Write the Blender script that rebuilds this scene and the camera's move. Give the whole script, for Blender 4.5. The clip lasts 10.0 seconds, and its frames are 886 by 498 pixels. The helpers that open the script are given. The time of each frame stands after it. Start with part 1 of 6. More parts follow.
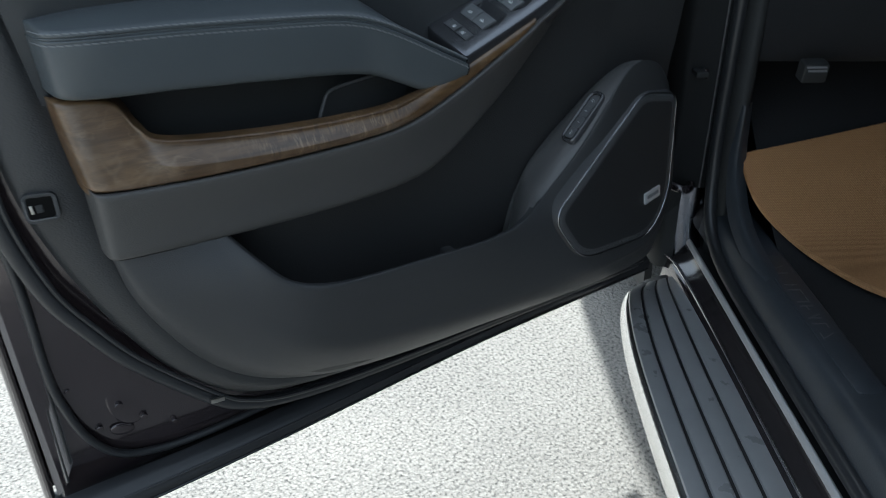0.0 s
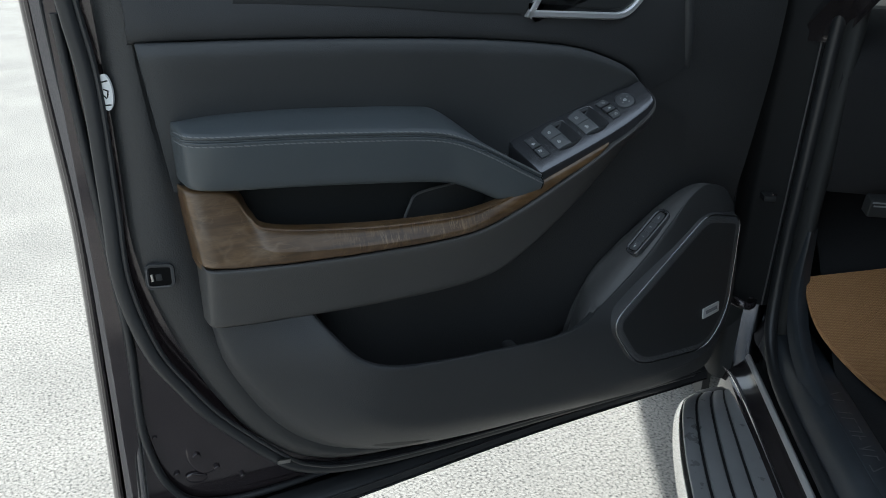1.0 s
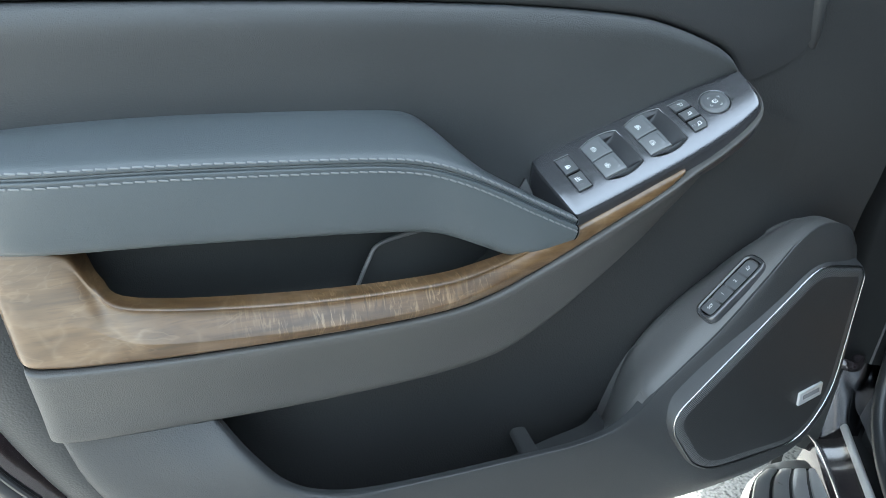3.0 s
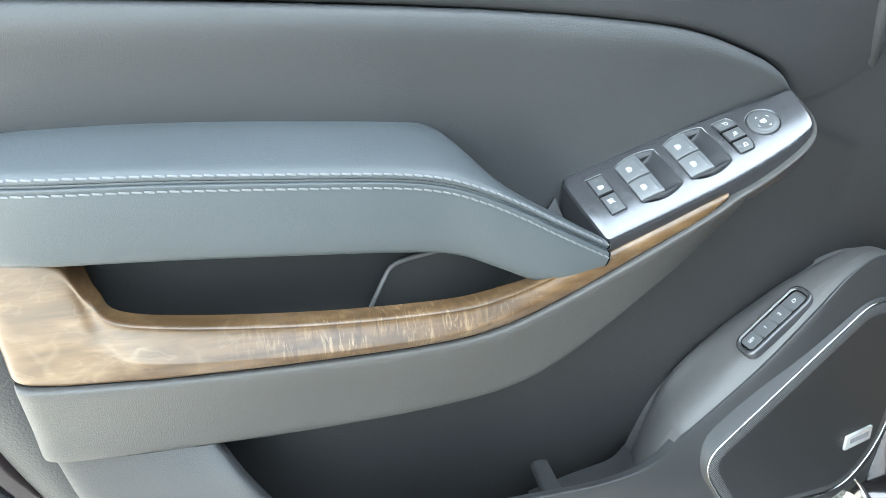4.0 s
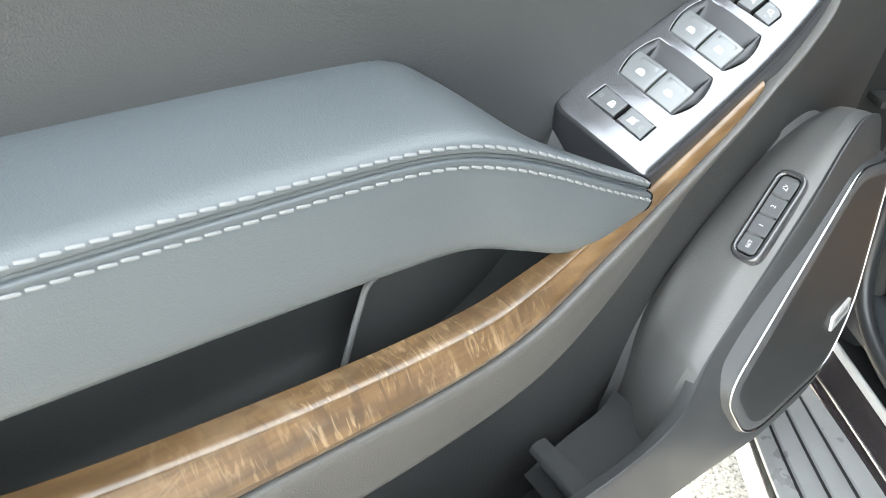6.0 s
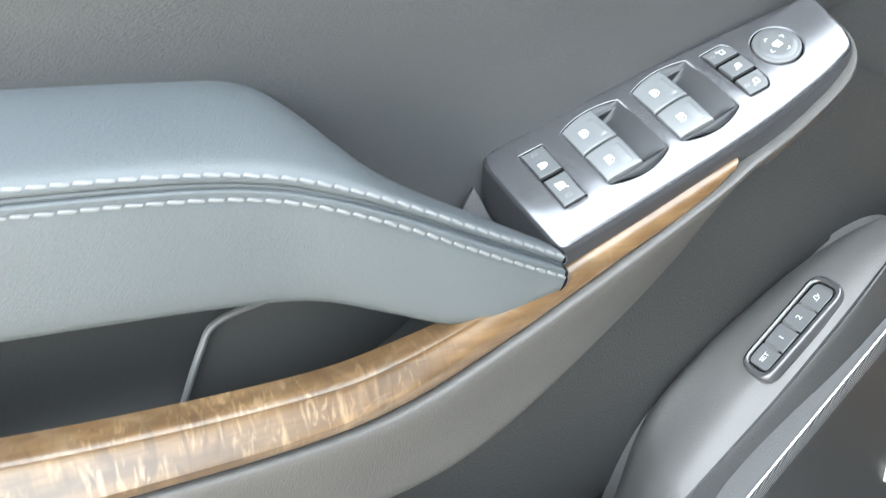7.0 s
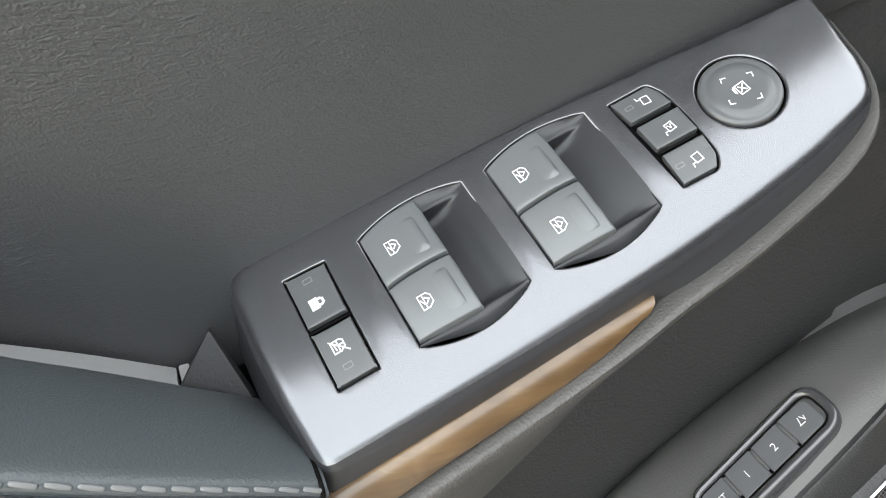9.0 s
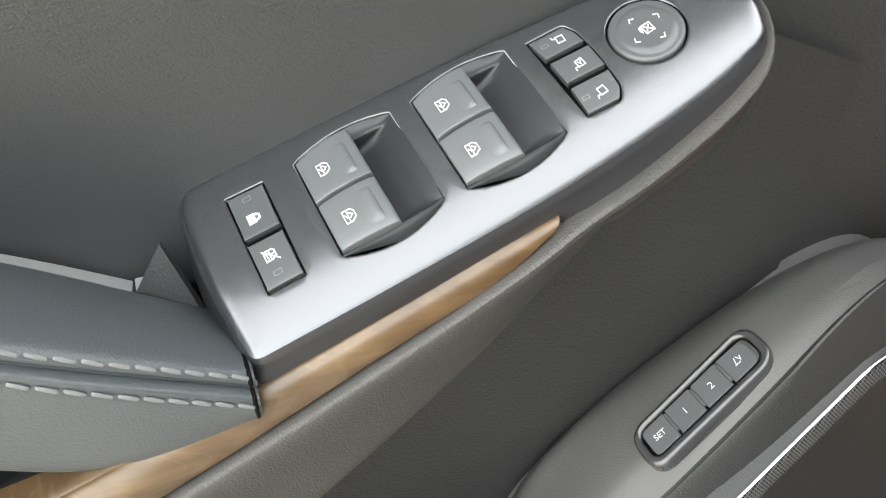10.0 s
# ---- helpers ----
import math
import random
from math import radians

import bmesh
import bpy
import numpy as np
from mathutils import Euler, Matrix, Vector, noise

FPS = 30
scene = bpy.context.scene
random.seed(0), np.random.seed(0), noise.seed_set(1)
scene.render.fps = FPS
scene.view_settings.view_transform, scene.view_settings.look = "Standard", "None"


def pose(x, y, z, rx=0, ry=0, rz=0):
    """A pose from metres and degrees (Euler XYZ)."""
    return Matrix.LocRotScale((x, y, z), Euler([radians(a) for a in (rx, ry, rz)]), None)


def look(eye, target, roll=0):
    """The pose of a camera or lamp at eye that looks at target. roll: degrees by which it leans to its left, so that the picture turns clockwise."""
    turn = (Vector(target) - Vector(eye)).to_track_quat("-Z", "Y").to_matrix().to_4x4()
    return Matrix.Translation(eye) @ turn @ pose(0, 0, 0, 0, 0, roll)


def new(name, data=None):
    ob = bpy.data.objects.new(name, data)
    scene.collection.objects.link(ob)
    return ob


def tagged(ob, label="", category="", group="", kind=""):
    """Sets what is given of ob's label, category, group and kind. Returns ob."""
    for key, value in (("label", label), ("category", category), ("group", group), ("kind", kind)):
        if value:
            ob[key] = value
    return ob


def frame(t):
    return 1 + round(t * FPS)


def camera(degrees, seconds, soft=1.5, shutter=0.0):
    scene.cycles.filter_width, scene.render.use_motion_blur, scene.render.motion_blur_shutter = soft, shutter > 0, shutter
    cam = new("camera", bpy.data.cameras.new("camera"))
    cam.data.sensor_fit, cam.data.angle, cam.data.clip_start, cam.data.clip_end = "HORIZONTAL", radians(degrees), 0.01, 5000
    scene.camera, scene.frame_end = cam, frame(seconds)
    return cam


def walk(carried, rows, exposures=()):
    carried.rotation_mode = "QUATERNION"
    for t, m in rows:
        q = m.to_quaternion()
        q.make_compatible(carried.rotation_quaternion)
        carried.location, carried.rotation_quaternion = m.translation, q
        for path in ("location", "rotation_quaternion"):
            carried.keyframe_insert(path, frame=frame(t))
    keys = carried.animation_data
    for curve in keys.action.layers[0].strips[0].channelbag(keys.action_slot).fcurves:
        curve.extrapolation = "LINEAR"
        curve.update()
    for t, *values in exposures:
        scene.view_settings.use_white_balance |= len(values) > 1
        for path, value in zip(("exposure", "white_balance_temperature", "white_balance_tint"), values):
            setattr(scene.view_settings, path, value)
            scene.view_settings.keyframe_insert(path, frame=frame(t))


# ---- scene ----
cam = camera(61.4, 10.0, soft=0.85, shutter=0.15)
PATH = [
    (0, (0.084, 0.036, 1.473), (1.064, 1.464, 0.474), -1.3),
    (0.5, (0.011, -0.048, 1.56), (0.896, 1.525, 0.697), 2.8),
    (0.6, (0.012, -0.055, 1.562), (0.888, 1.529, 0.712), 2.7),
    (1, (0.044, -0.034, 1.559), (0.912, 1.568, 0.733), 1.6),
    (1.5, (0.096, 0.083, 1.542), (0.979, 1.663, 0.692), 0.5),
    (2, (0.151, 0.239, 1.542), (1.044, 1.759, 0.596), 0.4),
    (2.4, (0.219, 0.313, 1.534), (1.053, 1.836, 0.542), 1.5),
    (2.5, (0.24, 0.326, 1.521), (1.065, 1.86, 0.539), 1.7),
    (2.7, (0.292, 0.342, 1.522), (1.076, 1.897, 0.539), 2.2),
    (4, (0.371, 0.396, 1.508), (1.009, 2.028, 0.543), 3.1),
    (4.5, (0.348, 0.492, 1.495), (1.032, 2.1, 0.521), 2.3),
    (5, (0.29, 0.675, 1.519), (1.2, 2.124, 0.484), 2.3),
    (5.5, (0.313, 0.728, 1.506), (1.373, 1.947, 0.327), 1.2),
    (5.7, (0.324, 0.726, 1.482), (1.407, 1.897, 0.275), 0.8),
    (6.8, (0.488, 0.626, 1.378), (1.226, 2.143, 0.304), 0.4),
    (7, (0.527, 0.637, 1.394), (1.294, 2.182, 0.381), 0.5),
    (7.5, (0.637, 0.713, 1.42), (1.429, 2.273, 0.451), 1.0),
    (8, (0.727, 0.801, 1.413), (1.527, 2.291, 0.345), 0.5),
    (8.5, (0.753, 0.819, 1.389), (1.507, 2.278, 0.248), 0.1),
    (9, (0.753, 0.802, 1.38), (1.416, 2.271, 0.197), 0.6),
    (9.5, (0.756, 0.783, 1.391), (1.381, 2.26, 0.196), 1.0),
    (10, (0.774, 0.747, 1.376), (1.389, 2.212, 0.161), 0.5),
]
EXPOSURES = [
    (0.0, 0.6, 5560, 2), (1.0, 0.48, 5700, 2), (1.5, 0.62, 5700, 1), (2.0, 1.24, 5650, 0), (2.5, 1.92, 5650, 0), (2.7, 2.18, 5650, -1), (3.8, 3.25, 6000, 0), (4.0, 3.42, 6050, 0),
    (4.5, 3.4, 6250, 2), (5.0, 3.36, 6550, 2), (5.5, 3.39, 6750, 3), (7.0, 3.84, 6500, 4), (7.5, 3.44, 6450, 4), (8.0, 2.74, 6700, 6), (8.5, 2.72, 6950, 6), (9.0, 2.84, 7000, 6), (9.5, 2.92, 7050, 7), (10.0, 3.04, 7250, 6),
]
walk(cam, [(t, look(eye, target, roll)) for t, eye, target, roll in PATH], EXPOSURES)

# ------------------------------------------------------------------ light
SUN_AZ = (0.57, 0.822)      # the sun stands beyond the open door
SUN_EL = radians(47.5)
world = bpy.data.worlds.new("world")
scene.world = world
world.use_nodes = True
_n, _l = world.node_tree.nodes, world.node_tree.links
sky = _n.new("ShaderNodeTexSky")
sky.sky_type = 'NISHITA'
sky.sun_disc = False
sky.sun_elevation = SUN_EL
sky.sun_rotation = math.atan2(SUN_AZ[0], SUN_AZ[1])
sky.dust_density = 3.0
sky.air_density = 1.2
# thin bright haze over the clear sky
haze = _n.new("ShaderNodeMix")
haze.data_type = 'RGBA'
haze.inputs["Factor"].default_value = 0.6
haze.inputs["B"].default_value = (5.6, 5.7, 5.8, 1)
_l.new(sky.outputs[0], haze.inputs["A"])
_n["Background"].inputs["Strength"].default_value = 0.15
_l.new(haze.outputs["Result"], _n["Background"].inputs["Color"])

sun = new("sun", bpy.data.lights.new("sun", 'SUN'))
sun.data.energy = 4.8
sun.data.angle = radians(2.6)
sun.data.color = (1.0, 0.95, 0.88)
_c = math.cos(SUN_EL)
sun.matrix_world = look((3.3 + 4 * _c * SUN_AZ[0], 4 * _c * SUN_AZ[1], 4 * math.sin(SUN_EL)), (3.3, 0, 0))


# ------------------------------------------------------------------ materials
def material(name, base, rough=0.5, metal=0.0, var=0.15, var_scale=6.0, grain=0.0, grain_scale=900.0,
             rough_var=0.08, coat=0.0, spec=0.5, bump2=0.0, bump2_scale=30.0, creased=0.0):
    """A principled surface with slow colour drift, uneven gloss and fine relief, in object metres."""
    m = bpy.data.materials.new(name)
    m.use_nodes = True
    n, l = m.node_tree.nodes, m.node_tree.links
    b = n["Principled BSDF"]
    tc = n.new("ShaderNodeTexCoord")
    slow = n.new("ShaderNodeTexNoise")
    slow.inputs["Scale"].default_value = var_scale
    slow.inputs["Detail"].default_value = 6
    l.new(tc.outputs["Object"], slow.inputs["Vector"])
    mix = n.new("ShaderNodeMix")
    mix.data_type = 'RGBA'
    mix.inputs["A"].default_value = (*[c * (1 - var) for c in base], 1)
    mix.inputs["B"].default_value = (*[min(1, c * (1 + var)) for c in base], 1)
    l.new(slow.outputs["Fac"], mix.inputs["Factor"])
    l.new(mix.outputs["Result"], b.inputs["Base Color"])
    mr = n.new("ShaderNodeMapRange")
    mr.inputs["To Min"].default_value = max(0.02, rough - rough_var)
    mr.inputs["To Max"].default_value = min(1, rough + rough_var)
    l.new(slow.outputs["Fac"], mr.inputs["Value"])
    l.new(mr.outputs["Result"], b.inputs["Roughness"])
    b.inputs["Metallic"].default_value = metal
    b.inputs["Specular IOR Level"].default_value = spec
    b.inputs["Coat Weight"].default_value = coat
    b.inputs["Coat Roughness"].default_value = 0.08
    last = None
    if grain:
        v = n.new("ShaderNodeTexVoronoi")
        v.feature = 'SMOOTH_F1'
        v.inputs["Scale"].default_value = grain_scale
        l.new(tc.outputs["Object"], v.inputs["Vector"])
        bp = n.new("ShaderNodeBump")
        bp.inputs["Strength"].default_value = grain
        bp.inputs["Distance"].default_value = 0.0006
        l.new(v.outputs["Distance"], bp.inputs["Height"])
        last = bp
    if creased:
        # long shallow creases, stronger in some places than in others
        mp = n.new("ShaderNodeMapping")
        mp.inputs["Scale"].default_value = (190, 420, 520)
        mp.inputs["Rotation"].default_value = (0, radians(9), 0)
        l.new(tc.outputs["Object"], mp.inputs["Vector"])
        k = n.new("ShaderNodeTexNoise")
        k.inputs["Scale"].default_value = 1.0
        k.inputs["Detail"].default_value = 5
        k.inputs["Distortion"].default_value = 1.2
        l.new(mp.outputs[0], k.inputs["Vector"])
        place = n.new("ShaderNodeTexNoise")
        place.inputs["Scale"].default_value = 14
        place.inputs["Detail"].default_value = 2
        l.new(tc.outputs["Object"], place.inputs["Vector"])
        where = n.new("ShaderNodeMapRange")
        where.inputs["From Min"].default_value = 0.38
        where.inputs["From Max"].default_value = 0.62
        where.inputs["To Min"].default_value = creased * 0.25
        where.inputs["To Max"].default_value = creased
        l.new(place.outputs["Fac"], where.inputs["Value"])
        bp = n.new("ShaderNodeBump")
        bp.inputs["Distance"].default_value = 0.0016
        l.new(where.outputs["Result"], bp.inputs["Strength"])
        l.new(k.outputs["Fac"], bp.inputs["Height"])
        if last:
            l.new(last.outputs["Normal"], bp.inputs["Normal"])
        last = bp
    if bump2:
        w = n.new("ShaderNodeTexNoise")
        w.inputs["Scale"].default_value = bump2_scale
        w.inputs["Detail"].default_value = 4
        l.new(tc.outputs["Object"], w.inputs["Vector"])
        bp = n.new("ShaderNodeBump")
        bp.inputs["Strength"].default_value = bump2
        bp.inputs["Distance"].default_value = 0.004
        l.new(w.outputs["Fac"], bp.inputs["Height"])
        if last:
            l.new(last.outputs["Normal"], bp.inputs["Normal"])
        last = bp
    if last:
        l.new(last.outputs["Normal"], b.inputs["Normal"])
    return m


LEATHER = material("armrest_leather", (0.077, 0.087, 0.093), 0.36, grain=0.25, grain_scale=1100, bump2=0.05, bump2_scale=60, creased=0.22)
BOLSTER = material("bolster_skin", (0.075, 0.0725, 0.0695), 0.5, grain=0.6, grain_scale=800, var=0.1)
PAD = material("soft_trim", (0.054, 0.056, 0.0575), 0.48, grain=0.35, grain_scale=1000, bump2=0.05, bump2_scale=60, var=0.1, creased=0.5)
PLASTIC = material("grained_plastic", (0.039, 0.040, 0.0415), 0.52, grain=0.55, grain_scale=700)
BASE = material("base_trim_plastic", (0.035, 0.0355, 0.036), 0.52, grain=0.9, grain_scale=430)
PLASTIC_DARK = material("dark_plastic", (0.03, 0.031, 0.031), 0.6, spec=0.3, grain=0.3, grain_scale=700)
POD = material("satin_plastic", (0.108, 0.106, 0.106), 0.42, grain=0.2, grain_scale=900)
# Same plastic as the lower panel; light on the upward face is put in.
POD_TOP = material("lit_pod_plastic", (0.1, 0.098, 0.097), 0.42, grain=0.3, grain_scale=800)
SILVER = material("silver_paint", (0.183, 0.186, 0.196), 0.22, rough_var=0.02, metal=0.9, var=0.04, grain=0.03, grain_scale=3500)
BUTTON = material("button_plastic", (0.105, 0.109, 0.113), 0.28, var=0.06, grain=0.05, grain_scale=3000, metal=0.2)
ROCKER = material("rocker_plastic", (0.15, 0.156, 0.162), 0.26, var=0.06, grain=0.05, grain_scale=3000, metal=0.2)
GAP = material("gap_black", (0.005, 0.005, 0.005), 0.6, spec=0.08)
WHITE = material("white_print", (0.7, 0.71, 0.71), 0.5, var=0.03)
ALLOY = material("satin_alloy", (0.72, 0.72, 0.72), 0.32, metal=0.6, var=0.05)
DARK_CHROME = material("dark_chrome", (0.5, 0.5, 0.51), 0.22, metal=1.0, var=0.03)
RUBBER = material("rubber_seal", (0.026, 0.027, 0.029), 0.36, bump2=0.1, bump2_scale=40)
PAINT = material("dark_body_paint", (0.055, 0.048, 0.05), 0.14, metal=0.55, coat=1.0, var=0.2, rough_var=0.05, bump2=0.015, bump2_scale=8)
METAL = material("painted_inner_steel", (0.048, 0.038, 0.041), 0.14, metal=0.45, coat=1.0, var=0.3, bump2=0.45, bump2_scale=16)
THREAD = material("pale_thread", (0.18, 0.186, 0.19), 0.6, var=0.12, var_scale=120)
SPK_GREY = material("badge_print", (0.22, 0.22, 0.23), 0.4)
RAIL = material("polished_rail", (0.86, 0.86, 0.85), 0.22, metal=1.0, var=0.05)
PILLAR = material("mirror_black_paint", (0.16, 0.16, 0.175), 0.1, metal=1.0, var=0.2, rough_var=0.03, bump2=0.02, bump2_scale=10)
FLANGE = material("shut_face_paint", (0.14, 0.138, 0.15), 0.2, metal=0.7, coat=0.6, var=0.2, bump2=0.05, bump2_scale=20)
# Ledge is bright because it faces up; that light is in the colour.
LEDGE = material("lit_ledge_plastic", (0.32, 0.32, 0.32), 0.35, grain=0.1)
STEEL = material("bare_steel", (0.45, 0.44, 0.42), 0.3, metal=1.0)
CARPET = material("carpet", (0.012, 0.012, 0.013), 0.95, grain=0.8, grain_scale=300)


def wood_material():
    m = material("burl_wood", (0.2, 0.11, 0.045), 0.38, coat=0.6, spec=0.5)
    n, l = m.node_tree.nodes, m.node_tree.links
    b = n["Principled BSDF"]
    b.inputs["Coat Roughness"].default_value = 0.3
    b.inputs["Coat IOR"].default_value = 1.6
    tc = n.new("ShaderNodeTexCoord")

    def noise(scale, rot, detail, distortion):
        mp = n.new("ShaderNodeMapping")
        mp.inputs["Scale"].default_value = scale
        mp.inputs["Rotation"].default_value = (0, radians(rot), 0)
        l.new(tc.outputs["Object"], mp.inputs["Vector"])
        t = n.new("ShaderNodeTexNoise")
        t.inputs["Scale"].default_value = 1.0
        t.inputs["Detail"].default_value = detail
        t.inputs["Distortion"].default_value = distortion
        l.new(mp.outputs[0], t.inputs["Vector"])
        return t.outputs["Fac"]

    def ramp(src, *stops):
        r = n.new("ShaderNodeValToRGB")
        e = r.color_ramp.elements
        while len(e) < len(stops):
            e.new(0.5)
        for k, (p, c) in enumerate(stops):
            e[k].position = p
            e[k].color = (*c, 1)
        l.new(src, r.inputs["Fac"])
        return r.outputs["Color"]

    def over(fac, a, c, gain):
        g = n.new("ShaderNodeMath")
        g.operation = 'MULTIPLY'
        g.inputs[1].default_value = gain
        l.new(fac, g.inputs[0])
        mix = n.new("ShaderNodeMix")
        mix.data_type = 'RGBA'
        l.new(g.outputs[0], mix.inputs["Factor"])
        l.new(a, mix.inputs["A"])
        mix.inputs["B"].default_value = (*c, 1)
        return mix.outputs["Result"]

    flow = noise((6, 24, 34), 10, 5, 1.9)
    col = ramp(flow, (0.28, (0.052, 0.029, 0.012)), (0.5, (0.110, 0.063, 0.027)), (0.74, (0.176, 0.108, 0.051)))
    # fine pores along the grain
    pores = ramp(noise((30, 200, 420), 6, 3, 0.4), (0.38, (1, 1, 1)), (0.48, (0, 0, 0)))
    col = over(pores, col, (0.05, 0.026, 0.011), 0.3)
    # pale cross flashes, gathered in the middle of the strip
    sep = n.new("ShaderNodeSeparateXYZ")
    l.new(tc.outputs["Object"], sep.inputs[0])
    band = n.new("ShaderNodeMapRange")
    band.interpolation_type = 'SMOOTHSTEP'
    band.inputs["From Min"].default_value = 0.36
    band.inputs["From Max"].default_value = 0.5
    l.new(sep.outputs["X"], band.inputs["Value"])
    fade = n.new("ShaderNodeMapRange")
    fade.interpolation_type = 'SMOOTHSTEP'
    fade.inputs["From Min"].default_value = 0.74
    fade.inputs["From Max"].default_value = 0.62
    l.new(sep.outputs["X"], fade.inputs["Value"])
    both = n.new("ShaderNodeMath")
    both.operation = 'MULTIPLY'
    l.new(band.outputs["Result"], both.inputs[0])
    l.new(fade.outputs["Result"], both.inputs[1])
    # dark cross figure, absent from both ends
    flame = ramp(noise((95, 30, 12), 14, 4, 1.4), (0.52, (0, 0, 0)), (0.64, (1, 1, 1)))
    dark = n.new("ShaderNodeMath")
    dark.operation = 'MULTIPLY'
    l.new(flame, dark.inputs[0])
    l.new(both.outputs[0], dark.inputs[1])
    col = over(dark.outputs[0], col, (0.042, 0.022, 0.009), 0.7)
    spots = ramp(noise((26, 20, 18), 12, 2, 0.8), (0.44, (0, 0, 0)), (0.58, (1, 1, 1)))
    thin = ramp(noise((230, 60, 26), 20, 4, 1.5), (0.52, (0, 0, 0)), (0.64, (1, 1, 1)))
    pick = n.new("ShaderNodeMath")
    pick.operation = 'MULTIPLY'
    l.new(spots, pick.inputs[0])
    l.new(thin, pick.inputs[1])
    lines = pick.outputs[0]
    gather = n.new("ShaderNodeMath")
    gather.operation = 'MULTIPLY'
    l.new(lines, gather.inputs[0])
    l.new(both.outputs[0], gather.inputs[1])
    col = over(gather.outputs[0], col, (0.38, 0.27, 0.16), 0.42)
    # a few soft pale waves on the broad end
    waves = ramp(noise((8, 12, 24), -30, 2, 2.0), (0.565, (0, 0, 0)), (0.585, (1, 1, 1)), (0.605, (0, 0, 0)))
    col = over(waves, col, (0.36, 0.27, 0.18), 0.12)
    # thin pale veins that wander over the broad end
    warp = n.new("ShaderNodeTexNoise")
    warp.inputs["Scale"].default_value = 14
    warp.inputs["Detail"].default_value = 3
    l.new(tc.outputs["Object"], warp.inputs["Vector"])
    bent = n.new("ShaderNodeMix")
    bent.data_type = 'VECTOR'
    bent.inputs["Factor"].default_value = 0.09
    l.new(tc.outputs["Object"], bent.inputs["A"])
    l.new(warp.outputs["Color"], bent.inputs["B"])
    cells = n.new("ShaderNodeTexVoronoi")
    cells.feature = 'DISTANCE_TO_EDGE'
    cells.inputs["Scale"].default_value = 21
    l.new(bent.outputs["Result"], cells.inputs["Vector"])
    vein = ramp(cells.outputs["Distance"], (0.0, (1, 1, 1)), (0.10, (0, 0, 0)))
    some = ramp(noise((12, 12, 14), 0, 2, 0.5), (0.42, (0, 0, 0)), (0.6, (1, 1, 1)))
    faint = n.new("ShaderNodeMath")
    faint.operation = 'MULTIPLY'
    l.new(vein, faint.inputs[0])
    l.new(some, faint.inputs[1])
    col = over(faint.outputs[0], col, (0.36, 0.27, 0.18), 0.13)
    l.new(col, b.inputs["Base Color"])
    bp = n.new("ShaderNodeBump")
    bp.inputs["Strength"].default_value = 0.05
    bp.inputs["Distance"].default_value = 0.001
    l.new(flow, bp.inputs["Height"])
    l.new(bp.outputs["Normal"], b.inputs["Normal"])
    return m


WOOD = wood_material()


# Near-black sheet without refraction for unseen panes that hold light back.
def shading_glass():
    m = bpy.data.materials.new("shading_glass")
    m.use_nodes = True
    b = m.node_tree.nodes["Principled BSDF"]
    b.inputs["Base Color"].default_value = (0.014, 0.015, 0.015, 1)
    b.inputs["Transmission Weight"].default_value = 1.0
    b.inputs["Roughness"].default_value = 0.0
    b.inputs["IOR"].default_value = 1.0
    return m


SHADE_GLASS = shading_glass()


def grille_material():
    m = material("perforated_grille", (0.03, 0.03, 0.031), 0.45, metal=0.3)
    n, l = m.node_tree.nodes, m.node_tree.links
    b = n["Principled BSDF"]
    tc = n.new("ShaderNodeTexCoord")
    sep = n.new("ShaderNodeSeparateXYZ")
    l.new(tc.outputs["Object"], sep.inputs[0])
    com = n.new("ShaderNodeCombineXYZ")
    l.new(sep.outputs["X"], com.inputs["X"])
    l.new(sep.outputs["Z"], com.inputs["Y"])
    turn = n.new("ShaderNodeMapping")
    turn.inputs["Rotation"].default_value = (0, 0, radians(45))
    l.new(com.outputs[0], turn.inputs["Vector"])
    v = n.new("ShaderNodeTexVoronoi")
    v.voronoi_dimensions = '2D'
    v.inputs["Scale"].default_value = 430
    v.inputs["Randomness"].default_value = 0.0
    l.new(turn.outputs[0], v.inputs["Vector"])
    r = n.new("ShaderNodeValToRGB")
    r.color_ramp.elements[0].position = 0.32
    r.color_ramp.elements[0].color = (0.012, 0.012, 0.012, 1)
    r.color_ramp.elements[1].position = 0.42
    r.color_ramp.elements[1].color = (0.15, 0.153, 0.158, 1)
    l.new(v.outputs["Distance"], r.inputs["Fac"])
    l.new(r.outputs["Color"], b.inputs["Base Color"])
    bp = n.new("ShaderNodeBump")
    bp.inputs["Strength"].default_value = 0.6
    bp.inputs["Distance"].default_value = 0.0008
    l.new(v.outputs["Distance"], bp.inputs["Height"])
    l.new(bp.outputs["Normal"], b.inputs["Normal"])
    return m


GRILLE = grille_material()
CLOTH = material("grille_cloth", (0.032, 0.033, 0.034), 0.5, metal=0.2, var=0.15, grain=0.5, grain_scale=600)


